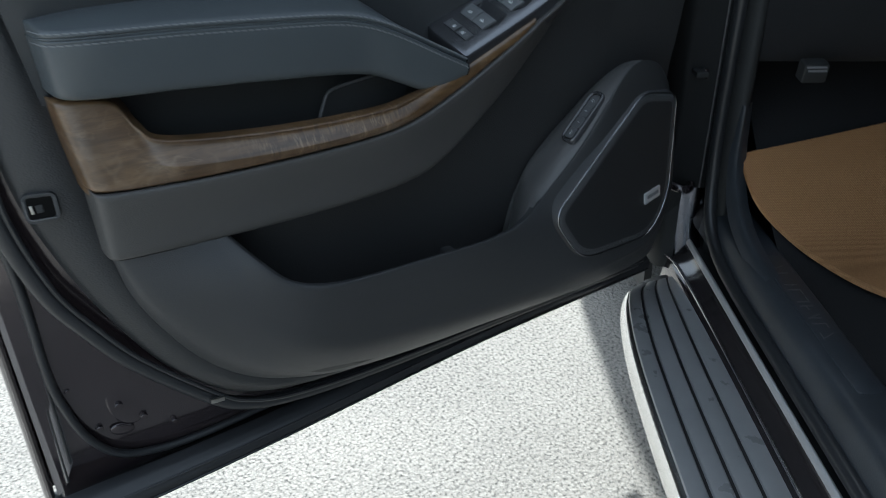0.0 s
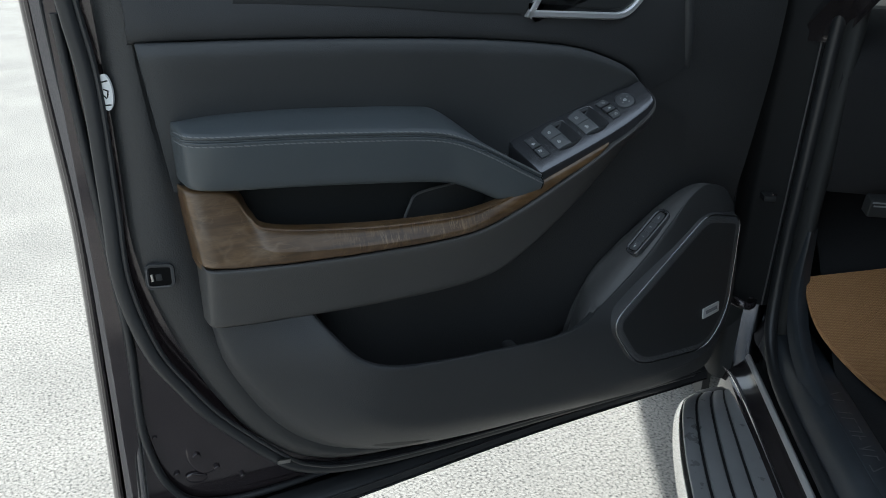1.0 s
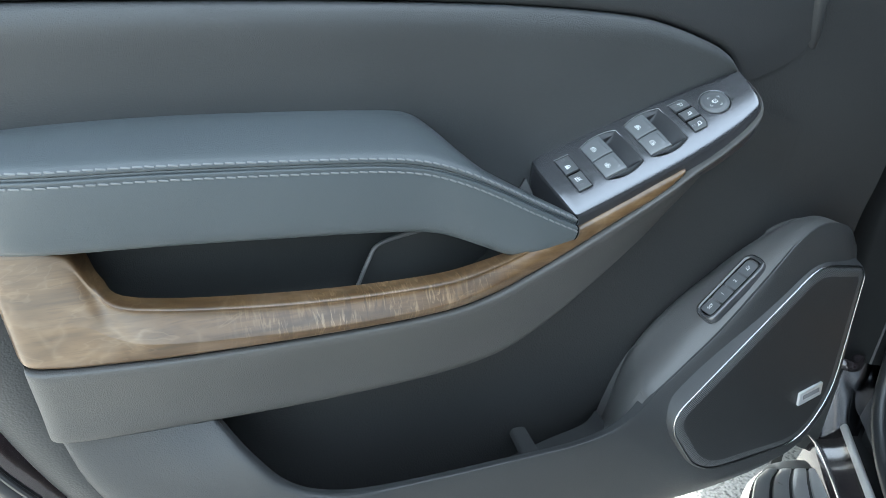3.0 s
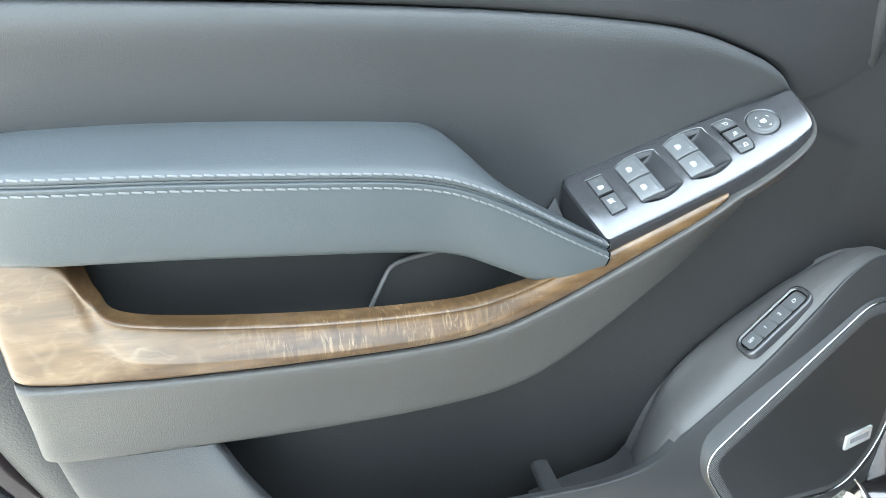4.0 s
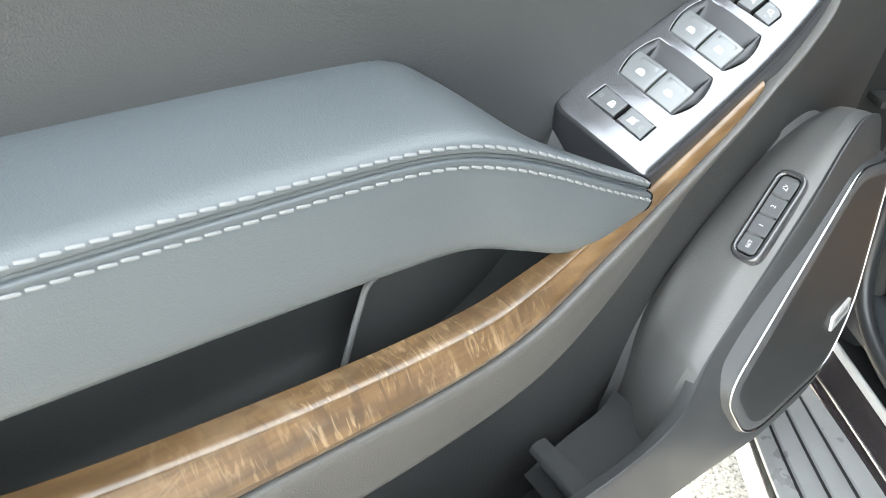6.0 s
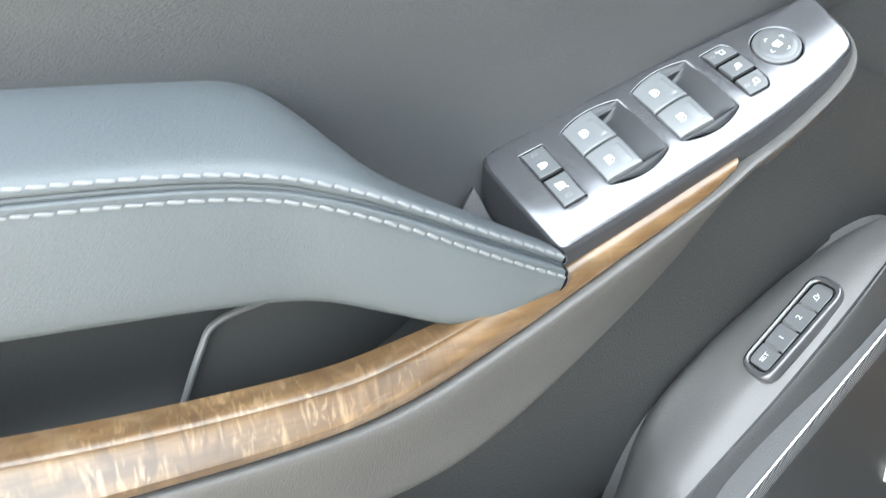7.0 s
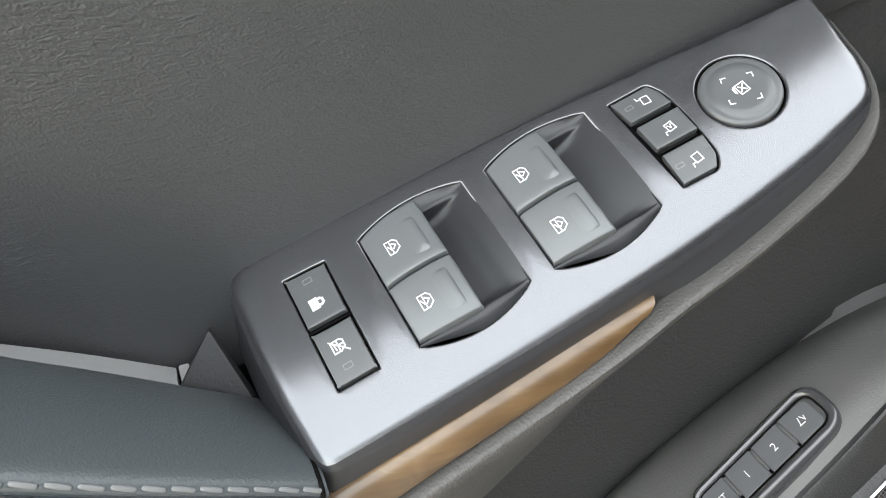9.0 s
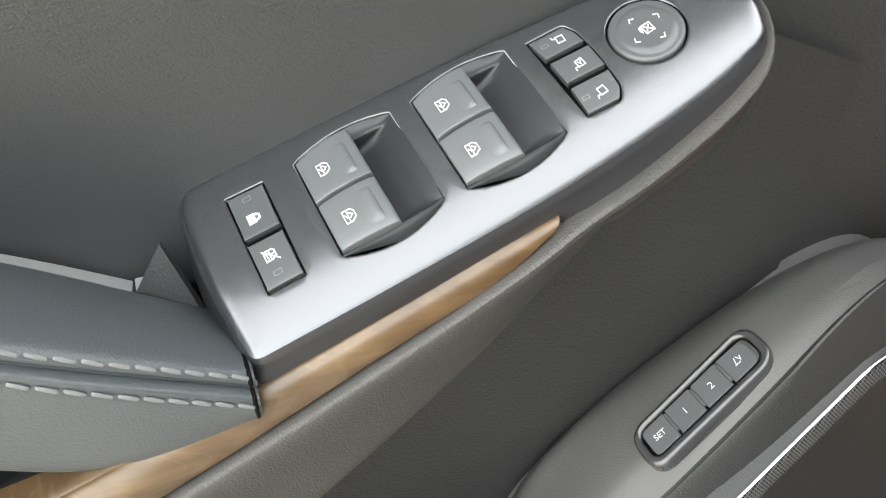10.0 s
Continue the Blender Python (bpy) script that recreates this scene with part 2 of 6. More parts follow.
def ground_material():
    m = bpy.data.materials.new("pale_concrete")
    m.use_nodes = True
    n, l = m.node_tree.nodes, m.node_tree.links
    b = n["Principled BSDF"]
    tc = n.new("ShaderNodeTexCoord")

    def noise(scale, detail=5):
        a = n.new("ShaderNodeTexNoise")
        a.inputs["Scale"].default_value = scale
        a.inputs["Detail"].default_value = detail
        l.new(tc.outputs["Object"], a.inputs["Vector"])
        return a.outputs["Fac"]

    def ramp(src, *stops):
        r = n.new("ShaderNodeValToRGB")
        e = r.color_ramp.elements
        while len(e) < len(stops):
            e.new(0.5)
        for k, (p, v) in enumerate(stops):
            e[k].position = p
            e[k].color = (v, v * 0.968, v * 0.92, 1)
        l.new(src, r.inputs["Fac"])
        return r.outputs["Color"]

    def multiply(a, c, f):
        mix = n.new("ShaderNodeMix")
        mix.data_type = 'RGBA'
        mix.blend_type = 'MULTIPLY'
        mix.inputs["Factor"].default_value = f
        l.new(a, mix.inputs["A"])
        l.new(c, mix.inputs["B"])
        return mix.outputs["Result"]

    v = n.new("ShaderNodeTexVoronoi")
    v.inputs["Scale"].default_value = 105
    warp = n.new("ShaderNodeMix")
    warp.data_type = 'VECTOR'
    warp.inputs["Factor"].default_value = 0.012
    l.new(tc.outputs["Object"], warp.inputs["A"])
    wn = n.new("ShaderNodeTexNoise")
    wn.inputs["Scale"].default_value = 60
    l.new(tc.outputs["Object"], wn.inputs["Vector"])
    l.new(wn.outputs["Color"], warp.inputs["B"])
    l.new(warp.outputs["Result"], v.inputs["Vector"])
    stones = ramp(v.outputs["Distance"], (0.1, 0.47), (0.55, 0.415), (0.9, 0.33))
    grit = ramp(noise(105, 6), (0.34, 0.26), (0.44, 0.74), (0.57, 1.0))
    patch = ramp(noise(2.2, 6), (0.3, 0.72), (0.65, 1.0))
    l.new(multiply(multiply(stones, grit, 0.9), patch, 0.6), b.inputs["Base Color"])
    b.inputs["Roughness"].default_value = 0.85
    last = None
    for src, strength, dist, flip in ((v.outputs["Distance"], 0.5, 0.006, True), (noise(150, 6), 0.6, 0.004, False)):
        bp = n.new("ShaderNodeBump")
        bp.inputs["Strength"].default_value = strength
        bp.inputs["Distance"].default_value = dist
        bp.invert = flip
        l.new(src, bp.inputs["Height"])
        if last:
            l.new(last.outputs["Normal"], bp.inputs["Normal"])
        last = bp
    l.new(last.outputs["Normal"], b.inputs["Normal"])
    return m


GROUND = ground_material()


def mat_material():
    m = material("tan_floor_mat", (0.30, 0.165, 0.085), 0.7, var=0.12)
    n, l = m.node_tree.nodes, m.node_tree.links
    b = n["Principled BSDF"]
    tc = n.new("ShaderNodeTexCoord")
    v = n.new("ShaderNodeTexVoronoi")
    v.inputs["Scale"].default_value = 240
    v.inputs["Randomness"].default_value = 0.2
    l.new(tc.outputs["Object"], v.inputs["Vector"])
    bp = n.new("ShaderNodeBump")
    bp.inputs["Strength"].default_value = 0.8
    bp.inputs["Distance"].default_value = 0.003
    bp.invert = True
    l.new(v.outputs["Distance"], bp.inputs["Height"])
    l.new(bp.outputs["Normal"], b.inputs["Normal"])
    r = n.new("ShaderNodeValToRGB")
    r.color_ramp.elements[0].position, r.color_ramp.elements[0].color = 0.2, (0.52, 0.28, 0.12, 1)
    r.color_ramp.elements[1].position, r.color_ramp.elements[1].color = 0.65, (0.31, 0.155, 0.06, 1)
    l.new(v.outputs["Distance"], r.inputs["Fac"])
    l.new(r.outputs["Color"], b.inputs["Base Color"])
    return m


TAN = mat_material()


# ------------------------------------------------------------------ mesh helpers
def mesh_object(name, bm, mat, parent=None, label="", sharp=38, smooth=True):
    bmesh.ops.recalc_face_normals(bm, faces=bm.faces[:])
    me = bpy.data.meshes.new(name)
    bm.to_mesh(me)
    bm.free()
    me.materials.append(mat)
    if smooth:
        me.polygons.foreach_set("use_smooth", [True] * len(me.polygons))
        me.set_sharp_from_angle(angle=radians(sharp))
    ob = new(name, me)
    if parent is not None:
        ob.parent = parent
        ob.matrix_parent_inverse = parent.matrix_world.inverted()
    return tagged(ob, label)


def thing(name, at, label, category, kind="", group=""):
    ob = new(name)
    ob.empty_display_size = 0.1
    ob.matrix_world = at if isinstance(at, Matrix) else pose(*at)
    bpy.context.view_layer.update()
    return tagged(ob, label, category, group, kind)


def spline(pts, n=6, closed=False):
    """A smooth curve through the points, n steps from each to the next."""
    P = [Vector(p) for p in pts]
    k = len(P)
    out = []
    for i in range(k if closed else k - 1):
        if closed:
            a, b, c, d = P[i - 1], P[i], P[(i + 1) % k], P[(i + 2) % k]
        else:
            b, c = P[i], P[i + 1]
            a = P[i - 1] if i else b * 2 - c
            d = P[i + 2] if i + 2 < k else c * 2 - b
        for s in range(n):
            t = s / n
            out.append(0.5 * (2 * b + (c - a) * t + (2 * a - 5 * b + 4 * c - d) * t * t + (3 * b - a - 3 * c + d) * t ** 3))
    if not closed:
        out.append(P[-1].copy())
    return out


def loft_bm(rows, nu=5, nv=4, skirt=0.0, across="smooth", depth=(0, 1, 0)):
    """A surface through control rows of equal length, with its rim drawn back by skirt."""
    R = [spline(r, nu) for r in rows]
    cols = []
    for j in range(len(R[0])):
        c = [r[j] for r in R]
        cols.append(spline(c, nv) if across == "smooth" else [c[i].lerp(c[i + 1], s / nv) for i in range(len(c) - 1) for s in range(nv)] + [c[-1]])
    bm = bmesh.new()
    V = [[bm.verts.new(p) for p in c] for c in cols]
    for a, b in zip(V[:-1], V[1:]):
        for i in range(len(a) - 1):
            bm.faces.new((a[i], a[i + 1], b[i + 1], b[i]))
    if skirt:
        rim = V[0][:] + [c[-1] for c in V[1:]] + V[-1][-2::-1] + [c[0] for c in V[-2:0:-1]]
        back = [bm.verts.new(v.co + Vector(depth) * skirt) for v in rim]
        for i in range(len(rim)):
            k = (i + 1) % len(rim)
            bm.faces.new((rim[i], rim[k], back[k], back[i]))
    bmesh.ops.remove_doubles(bm, verts=bm.verts[:], dist=1e-5)
    return bm


def tube_bm(pts, r, n=6, sides=10, closed=False, flat=1.0, caps=True):
    """A round or flattened cord along a smooth path."""
    P = spline(pts, n, closed)
    bm = bmesh.new()
    rings = []
    up = Vector((0, 1, 0))
    for i, p in enumerate(P):
        a = P[i - 1] if i or closed else p
        b = P[(i + 1) % len(P)] if i + 1 < len(P) or closed else p
        t = (b - a).normalized()
        s = t.cross(up)
        if s.length < 0.1:
            s = t.cross(Vector((1, 0, 0)))
        s.normalize()
        q = s.cross(t).normalized()
        rings.append([bm.verts.new(p + (s * math.cos(k * 2 * math.pi / sides) + q * flat * math.sin(k * 2 * math.pi / sides)) * r) for k in range(sides)])
    m = len(rings)
    for i in range(m if closed else m - 1):
        a, b = rings[i], rings[(i + 1) % m]
        for k in range(sides):
            bm.faces.new((a[k], a[(k + 1) % sides], b[(k + 1) % sides], b[k]))
    if caps and not closed:
        bm.faces.new(rings[0])
        bm.faces.new(rings[-1])
    return bm


def rounded(pts, r, n=5):
    """A closed outline with its corners rounded; r is one radius or one for each corner."""
    k = len(pts)
    out = []
    for i in range(k):
        p = Vector(pts[i])
        a, b = Vector(pts[i - 1]) - p, Vector(pts[(i + 1) % k]) - p
        rad = r[i] if isinstance(r, (list, tuple)) else r
        d = min(rad, a.length * 0.48, b.length * 0.48)
        A, B = p + a.normalized() * d, p + b.normalized() * d
        for s in range(n + 1):
            t = s / n
            out.append(A * (1 - t) ** 2 + p * 2 * t * (1 - t) + B * t * t)
    return out


def inset(pts, d):
    """The outline drawn inwards by d (outwards if negative); it runs counter-clockwise."""
    k = len(pts)
    out = []
    for i in range(k):
        t = pts[(i + 1) % k] - pts[i - 1]
        if t.length < 1e-9:
            out.append(pts[i].copy())
            continue
        t.normalize()
        out.append(pts[i] + Vector((-t.y, t.x)) * d)
    return out


def ccw(pts):
    a = sum(pts[i - 1].x * p.y - p.x * pts[i - 1].y for i, p in enumerate(pts))
    return pts if a > 0 else pts[::-1]


def prism_bm(outline, h0, h1, M=Matrix(), bevel=0.0, steps=3, dish=0.0):
    """An upright block on a plane outline, its upper edge rounded; dish sinks or lifts the middle of its top."""
    O = ccw(outline)
    bm = bmesh.new()
    rings = [[bm.verts.new(M @ Vector((p.x, p.y, h0))) for p in O]]
    if bevel:
        for s in range(steps + 1):
            a = s / steps * math.pi / 2
            I = inset(O, bevel * (1 - math.cos(a)))
            rings.append([bm.verts.new(M @ Vector((p.x, p.y, h1 - bevel + bevel * math.sin(a)))) for p in I])
    else:
        rings.append([bm.verts.new(M @ Vector((p.x, p.y, h1))) for p in O])
    for a, b in zip(rings[:-1], rings[1:]):
        for i in range(len(a)):
            k = (i + 1) % len(a)
            bm.faces.new((a[i], a[k], b[k], b[i]))
    top = rings[-1]
    if dish:
        mid = sum((v.co for v in top), Vector()) / len(top)
        out, n = M.to_3x3() @ Vector((0, 0, 1)), len(top)
        prev = top
        for f in (0.88, 0.7, 0.45, 0.2):
            ring = [bm.verts.new(mid.lerp(v.co, f) + out * dish * (1 - f * f)) for v in top]
            for i in range(n):
                bm.faces.new((prev[i], prev[(i + 1) % n], ring[(i + 1) % n], ring[i]))
            prev = ring
        bm.faces.new(prev)
    else:
        bm.faces.new(top)
    bm.faces.new(rings[0][::-1])
    return bm


def strokes_bm(lines, width, M, h, thick=0.0002):
    """Printed marks: flat bars along the segments of each line, just proud of the surface."""
    bm = bmesh.new()
    for line in lines:
        for a, b in zip(line[:-1], line[1:]):
            a, b = Vector(a), Vector(b)
            t = (b - a).normalized() * width * 0.5
            s = Vector((-t.y, t.x))
            q = [a - t - s, b + t - s, b + t + s, a - t + s]
            lo = [bm.verts.new(M @ Vector((p.x, p.y, h))) for p in q]
            hi = [bm.verts.new(M @ Vector((p.x, p.y, h + thick))) for p in q]
            bm.faces.new(hi)
            for i in range(4):
                bm.faces.new((lo[i], lo[(i + 1) % 4], hi[(i + 1) % 4], hi[i]))
    return bm


def box_bm(x0, x1, y0, y1, z0, z1, bevel=0.0, M=Matrix()):
    bm = bmesh.new()
    bmesh.ops.create_cube(bm, size=1, matrix=M @ Matrix.Translation(((x0 + x1) / 2, (y0 + y1) / 2, (z0 + z1) / 2)) @ Matrix.Diagonal((x1 - x0, y1 - y0, z1 - z0, 1)))
    if bevel:
        bmesh.ops.bevel(bm, geom=bm.edges[:], offset=bevel, segments=2, affect='EDGES', profile=0.6)
    return bm


def circle(x, y, r, n=40, squash=1.0):
    return [Vector((x + r * math.cos(2 * math.pi * i / n), y + r * squash * math.sin(2 * math.pi * i / n))) for i in range(n)]


def text_mesh(name, body, size, M, mat, parent, thick=0.0002):
    cu = bpy.data.curves.new(name, 'FONT')
    cu.body, cu.size, cu.extrude, cu.align_x, cu.align_y = body, size, thick, 'CENTER', 'CENTER'
    tmp = new(name, cu)
    bpy.context.view_layer.update()
    me = bpy.data.meshes.new_from_object(tmp.evaluated_get(bpy.context.evaluated_depsgraph_get()))
    bpy.data.objects.remove(tmp)
    bpy.data.curves.remove(cu)
    me.transform(M)
    me.materials.clear()
    me.materials.append(mat)
    ob = new(name, me)
    ob.parent = parent
    ob.matrix_parent_inverse = parent.matrix_world.inverted()
    return ob


def frame_on(p, u, v):
    """Axes on a surface at p: u along it, v across, the third standing out of it."""
    u = Vector(u).normalized()
    v = Vector(v)
    v = (v - u * v.dot(u)).normalized()
    n = u.cross(v)
    M = Matrix((u, v, n)).transposed().to_4x4()
    M.translation = Vector(p)
    return M


# ------------------------------------------------------------------ ground
def build_ground():
    bm = bmesh.new()
    bmesh.ops.create_grid(bm, x_segments=40, y_segments=40, size=600)
    ob = mesh_object("ground", bm, GROUND, smooth=False)
    tagged(ob, "pale sunlit concrete paving with fine grit", "ground", kind="structure")


build_ground()

# ------------------------------------------------------------------ the open car door
car = thing("car", (1.52, 1.06, 0), "near-black car with its front door wide open", "car")


def part_group(name, at, label=""):
    """An empty part of the car that carries pieces of its own."""
    ob = thing(name, at, label, "")
    ob.parent = car
    ob.matrix_parent_inverse = car.matrix_world.inverted()
    return ob


door = part_group("door", (1.46, 1.12, 0.46), "open door with charcoal trim and slate leather")

# painted steel of the door
def build_shell():
    # outer skin: a shallow shell with a hemmed rim
    left = [(0.030, 0.47), (0.042, 0.84), (0.048, 1.10), (0.041, 1.30), (0.036, 1.52)]
    rows = []
    for y, dx in ((1.172, 0.0), (1.182, -0.006), (1.196, -0.004), (1.203, 0.02)):
        r = [(x + dx, y, z) for x, z in left]
        rows.append(r)
    bm = loft_bm(rows, 5, 2)
    # broad skin, slightly crowned
    sk = [[(0.05, 1.203, 0.465), (0.4, 1.215, 0.462), (0.9, 1.215, 0.458), (1.47, 1.2, 0.455)],
          [(0.056, 1.206, 0.8), (0.4, 1.228, 0.8), (0.9, 1.228, 0.8), (1.47, 1.21, 0.8)],
          [(0.06, 1.206, 1.1), (0.4, 1.228, 1.1), (0.9, 1.228, 1.1), (1.47, 1.21, 1.1)],
          [(0.05, 1.2, 1.52), (0.4, 1.215, 1.52), (0.9, 1.215, 1.52), (1.47, 1.2, 1.52)]]
    b2 = loft_bm(sk, 4, 4)
    me = bpy.data.meshes.new("tmp")
    b2.to_mesh(me)
    b2.free()
    bm.from_mesh(me)
    bpy.data.meshes.remove(me)
    mesh_object("outer_skin", bm, PAINT, door, "glossy near-black outer skin")
    # hem along the shut edge
    mesh_object("hem", tube_bm([(x + 0.004, 1.176, z) for x, z in left], 0.006, 5, 8), PAINT, door)
    # inner pressing
    inner = [[(0.05, 1.16, 0.47), (0.30, 1.16, 0.462), (0.7, 1.16, 0.46), (1.1, 1.155, 0.458), (1.445, 1.15, 0.455)],
             [(0.055, 1.15, 0.50), (0.30, 1.135, 0.51), (0.7, 1.13, 0.50), (1.1, 1.12, 0.50), (1.42, 1.11, 0.50)],
             [(0.058, 1.135, 0.70), (0.30, 1.12, 0.66), (0.7, 1.11, 0.62), (1.1, 1.10, 0.60), (1.42, 1.085, 0.60)],
             [(0.062, 1.135, 0.95), (0.30, 1.11, 0.95), (0.7, 1.10, 0.95), (1.1, 1.10, 0.95), (1.42, 1.085, 0.95)],
             [(0.060, 1.135, 1.52), (0.30, 1.12, 1.52), (0.7, 1.11, 1.52), (1.1, 1.10, 1.52), (1.42, 1.085, 1.52)]]
    mesh_object("inner_pressing", loft_bm(inner, 6, 6, skirt=0.04), METAL, door, "dark painted inner steel pressing")
    # hinge-side end and top closing
    mesh_object("hinge_edge", box_bm(1.438, 1.458, 1.115, 1.205, 0.46, 1.52, 0.006), PAINT, door)
    mesh_object("belt_rail", box_bm(0.03, 1.475, 1.06, 1.21, 1.515, 1.55, 0.008), PLASTIC_DARK, door)
    # shut-face flange beside the seal
    fl = [[(0.044, 1.165, 0.475), (0.052, 1.165, 0.8), (0.056, 1.165, 1.1), (0.046, 1.165, 1.35), (0.042, 1.165, 1.52)],
          [(0.058, 1.158, 0.49), (0.066, 1.158, 0.8), (0.070, 1.158, 1.1), (0.06, 1.158, 1.35), (0.056, 1.158, 1.52)],
          [(0.064, 1.138, 0.52), (0.076, 1.138, 0.8), (0.082, 1.138, 1.1), (0.07, 1.138, 1.35), (0.066, 1.138, 1.52)],
          [(0.082, 1.132, 0.56), (0.09, 1.132, 0.8), (0.094, 1.132, 1.1), (0.082, 1.132, 1.35), (0.078, 1.132, 1.52)]]
    mesh_object("shut_flange", loft_bm(fl, 5, 3, skirt=0.01), FLANGE, door, "glossy stepped shut-face flange")
    for k, d in ((1, 0.0), (2, 0.002), (3, -0.004)):
        mesh_object("flange_bead", tube_bm([(x + d, y - 0.001, z) for x, y, z in fl[k]], 0.0022, 6, 8), RUBBER, door)


build_shell()


def build_seals():
    main = [(0.078, 1.098, 1.52), (0.088, 1.098, 1.42), (0.098, 1.098, 1.32), (0.097, 1.098, 1.15), (0.096, 1.098, 1.02), (0.122, 1.098, 0.895),
            (0.160, 1.096, 0.815), (0.212, 1.094, 0.73), (0.312, 1.090, 0.613), (0.36, 1.088, 0.575), (0.44, 1.086, 0.548), (0.60, 1.085, 0.528),
            (0.9, 1.082, 0.516), (1.38, 1.075, 0.505)]
    mesh_object("weatherstrip", tube_bm(main, 0.013, 6, 12, flat=0.8), RUBBER, door, "black rubber bulb weatherstrip")
    lip = [(x + 0.011, y - 0.012, z + 0.009) for x, y, z in main]
    mesh_object("seal_lip", tube_bm(lip, 0.004, 6, 8), RUBBER, door)
    outer = [(0.072, 1.128, 1.42), (0.085, 1.127, 1.1), (0.094, 1.126, 0.905), (0.090, 1.126, 0.745), (0.098, 1.126, 0.665), (0.115, 1.126, 0.60),
             (0.150, 1.127, 0.545), (0.21, 1.128, 0.518), (0.30, 1.128, 0.508), (0.44, 1.127, 0.512), (0.6, 1.112, 0.522)]
    mesh_object("outer_seal", tube_bm(outer, 0.007, 6, 10), RUBBER, door)
    low = [[(0.03, 1.178, 0.458), (0.4, 1.178, 0.454), (0.9, 1.17, 0.454), (1.44, 1.15, 0.455)],
           [(0.032, 1.13, 0.452), (0.4, 1.125, 0.450), (0.9, 1.12, 0.454), (1.44, 1.115, 0.452)],
           [(0.036, 1.085, 0.458), (0.4, 1.085, 0.461), (0.9, 1.092, 0.464), (1.44, 1.09, 0.456)],
           [(0.040, 1.070, 0.470), (0.4, 1.070, 0.472), (0.9, 1.083, 0.474), (1.44, 1.08, 0.466)],
           [(0.044, 1.076, 0.492), (0.4, 1.073, 0.490), (0.9, 1.085, 0.491), (1.44, 1.083, 0.486)],
           [(0.046, 1.10, 0.508), (0.4, 1.092, 0.503), (0.9, 1.10, 0.504), (1.44, 1.098, 0.498)]]
    for k, dz in ((3, -0.002), (4, 0.001)):
        mesh_object("seal_bead", tube_bm([(x, y - 0.001, z + dz) for x, y, z in low[k]], 0.0022, 8, 6), RUBBER, door)
    mesh_object("lower_seal", loft_bm(low, 6, 4, skirt=0.02), RUBBER, door, "broad black rubber lower seal")


build_seals()


def build_trim_base():
    # the grained panel under the padded pieces
    border = [(0.112, 1.098, 1.52), (0.118, 1.098, 1.40), (0.120, 1.098, 1.22), (0.121, 1.096, 1.07), (0.150, 1.096, 0.94), (0.20, 1.092, 0.81), (0.268, 1.088, 0.69), (0.36, 1.082, 0.605),
              (0.5, 1.078, 0.563), (0.8, 1.072, 0.54), (1.1, 1.07, 0.528), (1.40, 1.07, 0.52)]
    border_roll = [(0.124, 1.078, 1.52), (0.130, 1.078, 1.40), (0.132, 1.078, 1.22), (0.134, 1.077, 1.07), (0.163, 1.077, 0.945), (0.212, 1.074, 0.82), (0.278, 1.07, 0.703), (0.366, 1.066, 0.62),
                   (0.5, 1.064, 0.577), (0.8, 1.06, 0.552), (1.1, 1.06, 0.54), (1.398, 1.06, 0.53)]
    border_face = [(0.148, 1.062, 1.52), (0.154, 1.062, 1.40), (0.165, 1.064, 1.22), (0.18, 1.064, 1.07), (0.205, 1.064, 0.95), (0.24, 1.062, 0.84), (0.30, 1.06, 0.73), (0.38, 1.058, 0.645),
                   (0.5, 1.058, 0.60), (0.8, 1.056, 0.57), (1.1, 1.056, 0.56), (1.396, 1.058, 0.55)]
    recess = [(0.17, 1.066, 1.52), (0.18, 1.07, 1.40), (0.22, 1.075, 1.22), (0.26, 1.08, 1.07), (0.28, 1.08, 0.97), (0.30, 1.08, 0.86), (0.36, 1.08, 0.78), (0.44, 1.08, 0.72),
              (0.6, 1.08, 0.70), (0.8, 1.08, 0.68), (1.1, 1.08, 0.66), (1.395, 1.065, 0.64)]
    field = [(0.5, 1.075, 1.52), (0.5, 1.08, 1.40), (0.5, 1.085, 1.25), (0.5, 1.085, 1.12), (0.52, 1.085, 1.02), (0.54, 1.085, 0.95), (0.58, 1.085, 0.9), (0.64, 1.085, 0.86),
             (0.72, 1.085, 0.84), (0.9, 1.085, 0.83), (1.15, 1.08, 0.82), (1.395, 1.065, 0.80)]
    front_field = [(1.0, 1.072, 1.52), (1.0, 1.076, 1.42), (1.0, 1.08, 1.30), (1.0, 1.082, 1.20), (1.0, 1.082, 1.15), (1.0, 1.082, 1.1), (1.0, 1.082, 1.06), (1.02, 1.082, 1.03),
                   (1.06, 1.08, 1.01), (1.12, 1.08, 1.0), (1.22, 1.075, 0.99), (1.392, 1.065, 0.98)]
    hinge_side = [(1.432, 1.06, 1.52), (1.432, 1.06, 1.46), (1.431, 1.06, 1.40), (1.430, 1.06, 1.35), (1.428, 1.06, 1.3), (1.426, 1.06, 1.27), (1.423, 1.06, 1.24), (1.419, 1.06, 1.21),
                  (1.415, 1.06, 1.18), (1.410, 1.06, 1.14), (1.404, 1.06, 1.1), (1.398, 1.06, 1.06)]
    rows = [border, border_roll, border_face, recess, field, front_field, hinge_side]
    mesh_object("trim_panel", loft_bm(rows, 4, 5, skirt=0.02), BASE, door, "grained charcoal plastic trim panel")


build_trim_base()


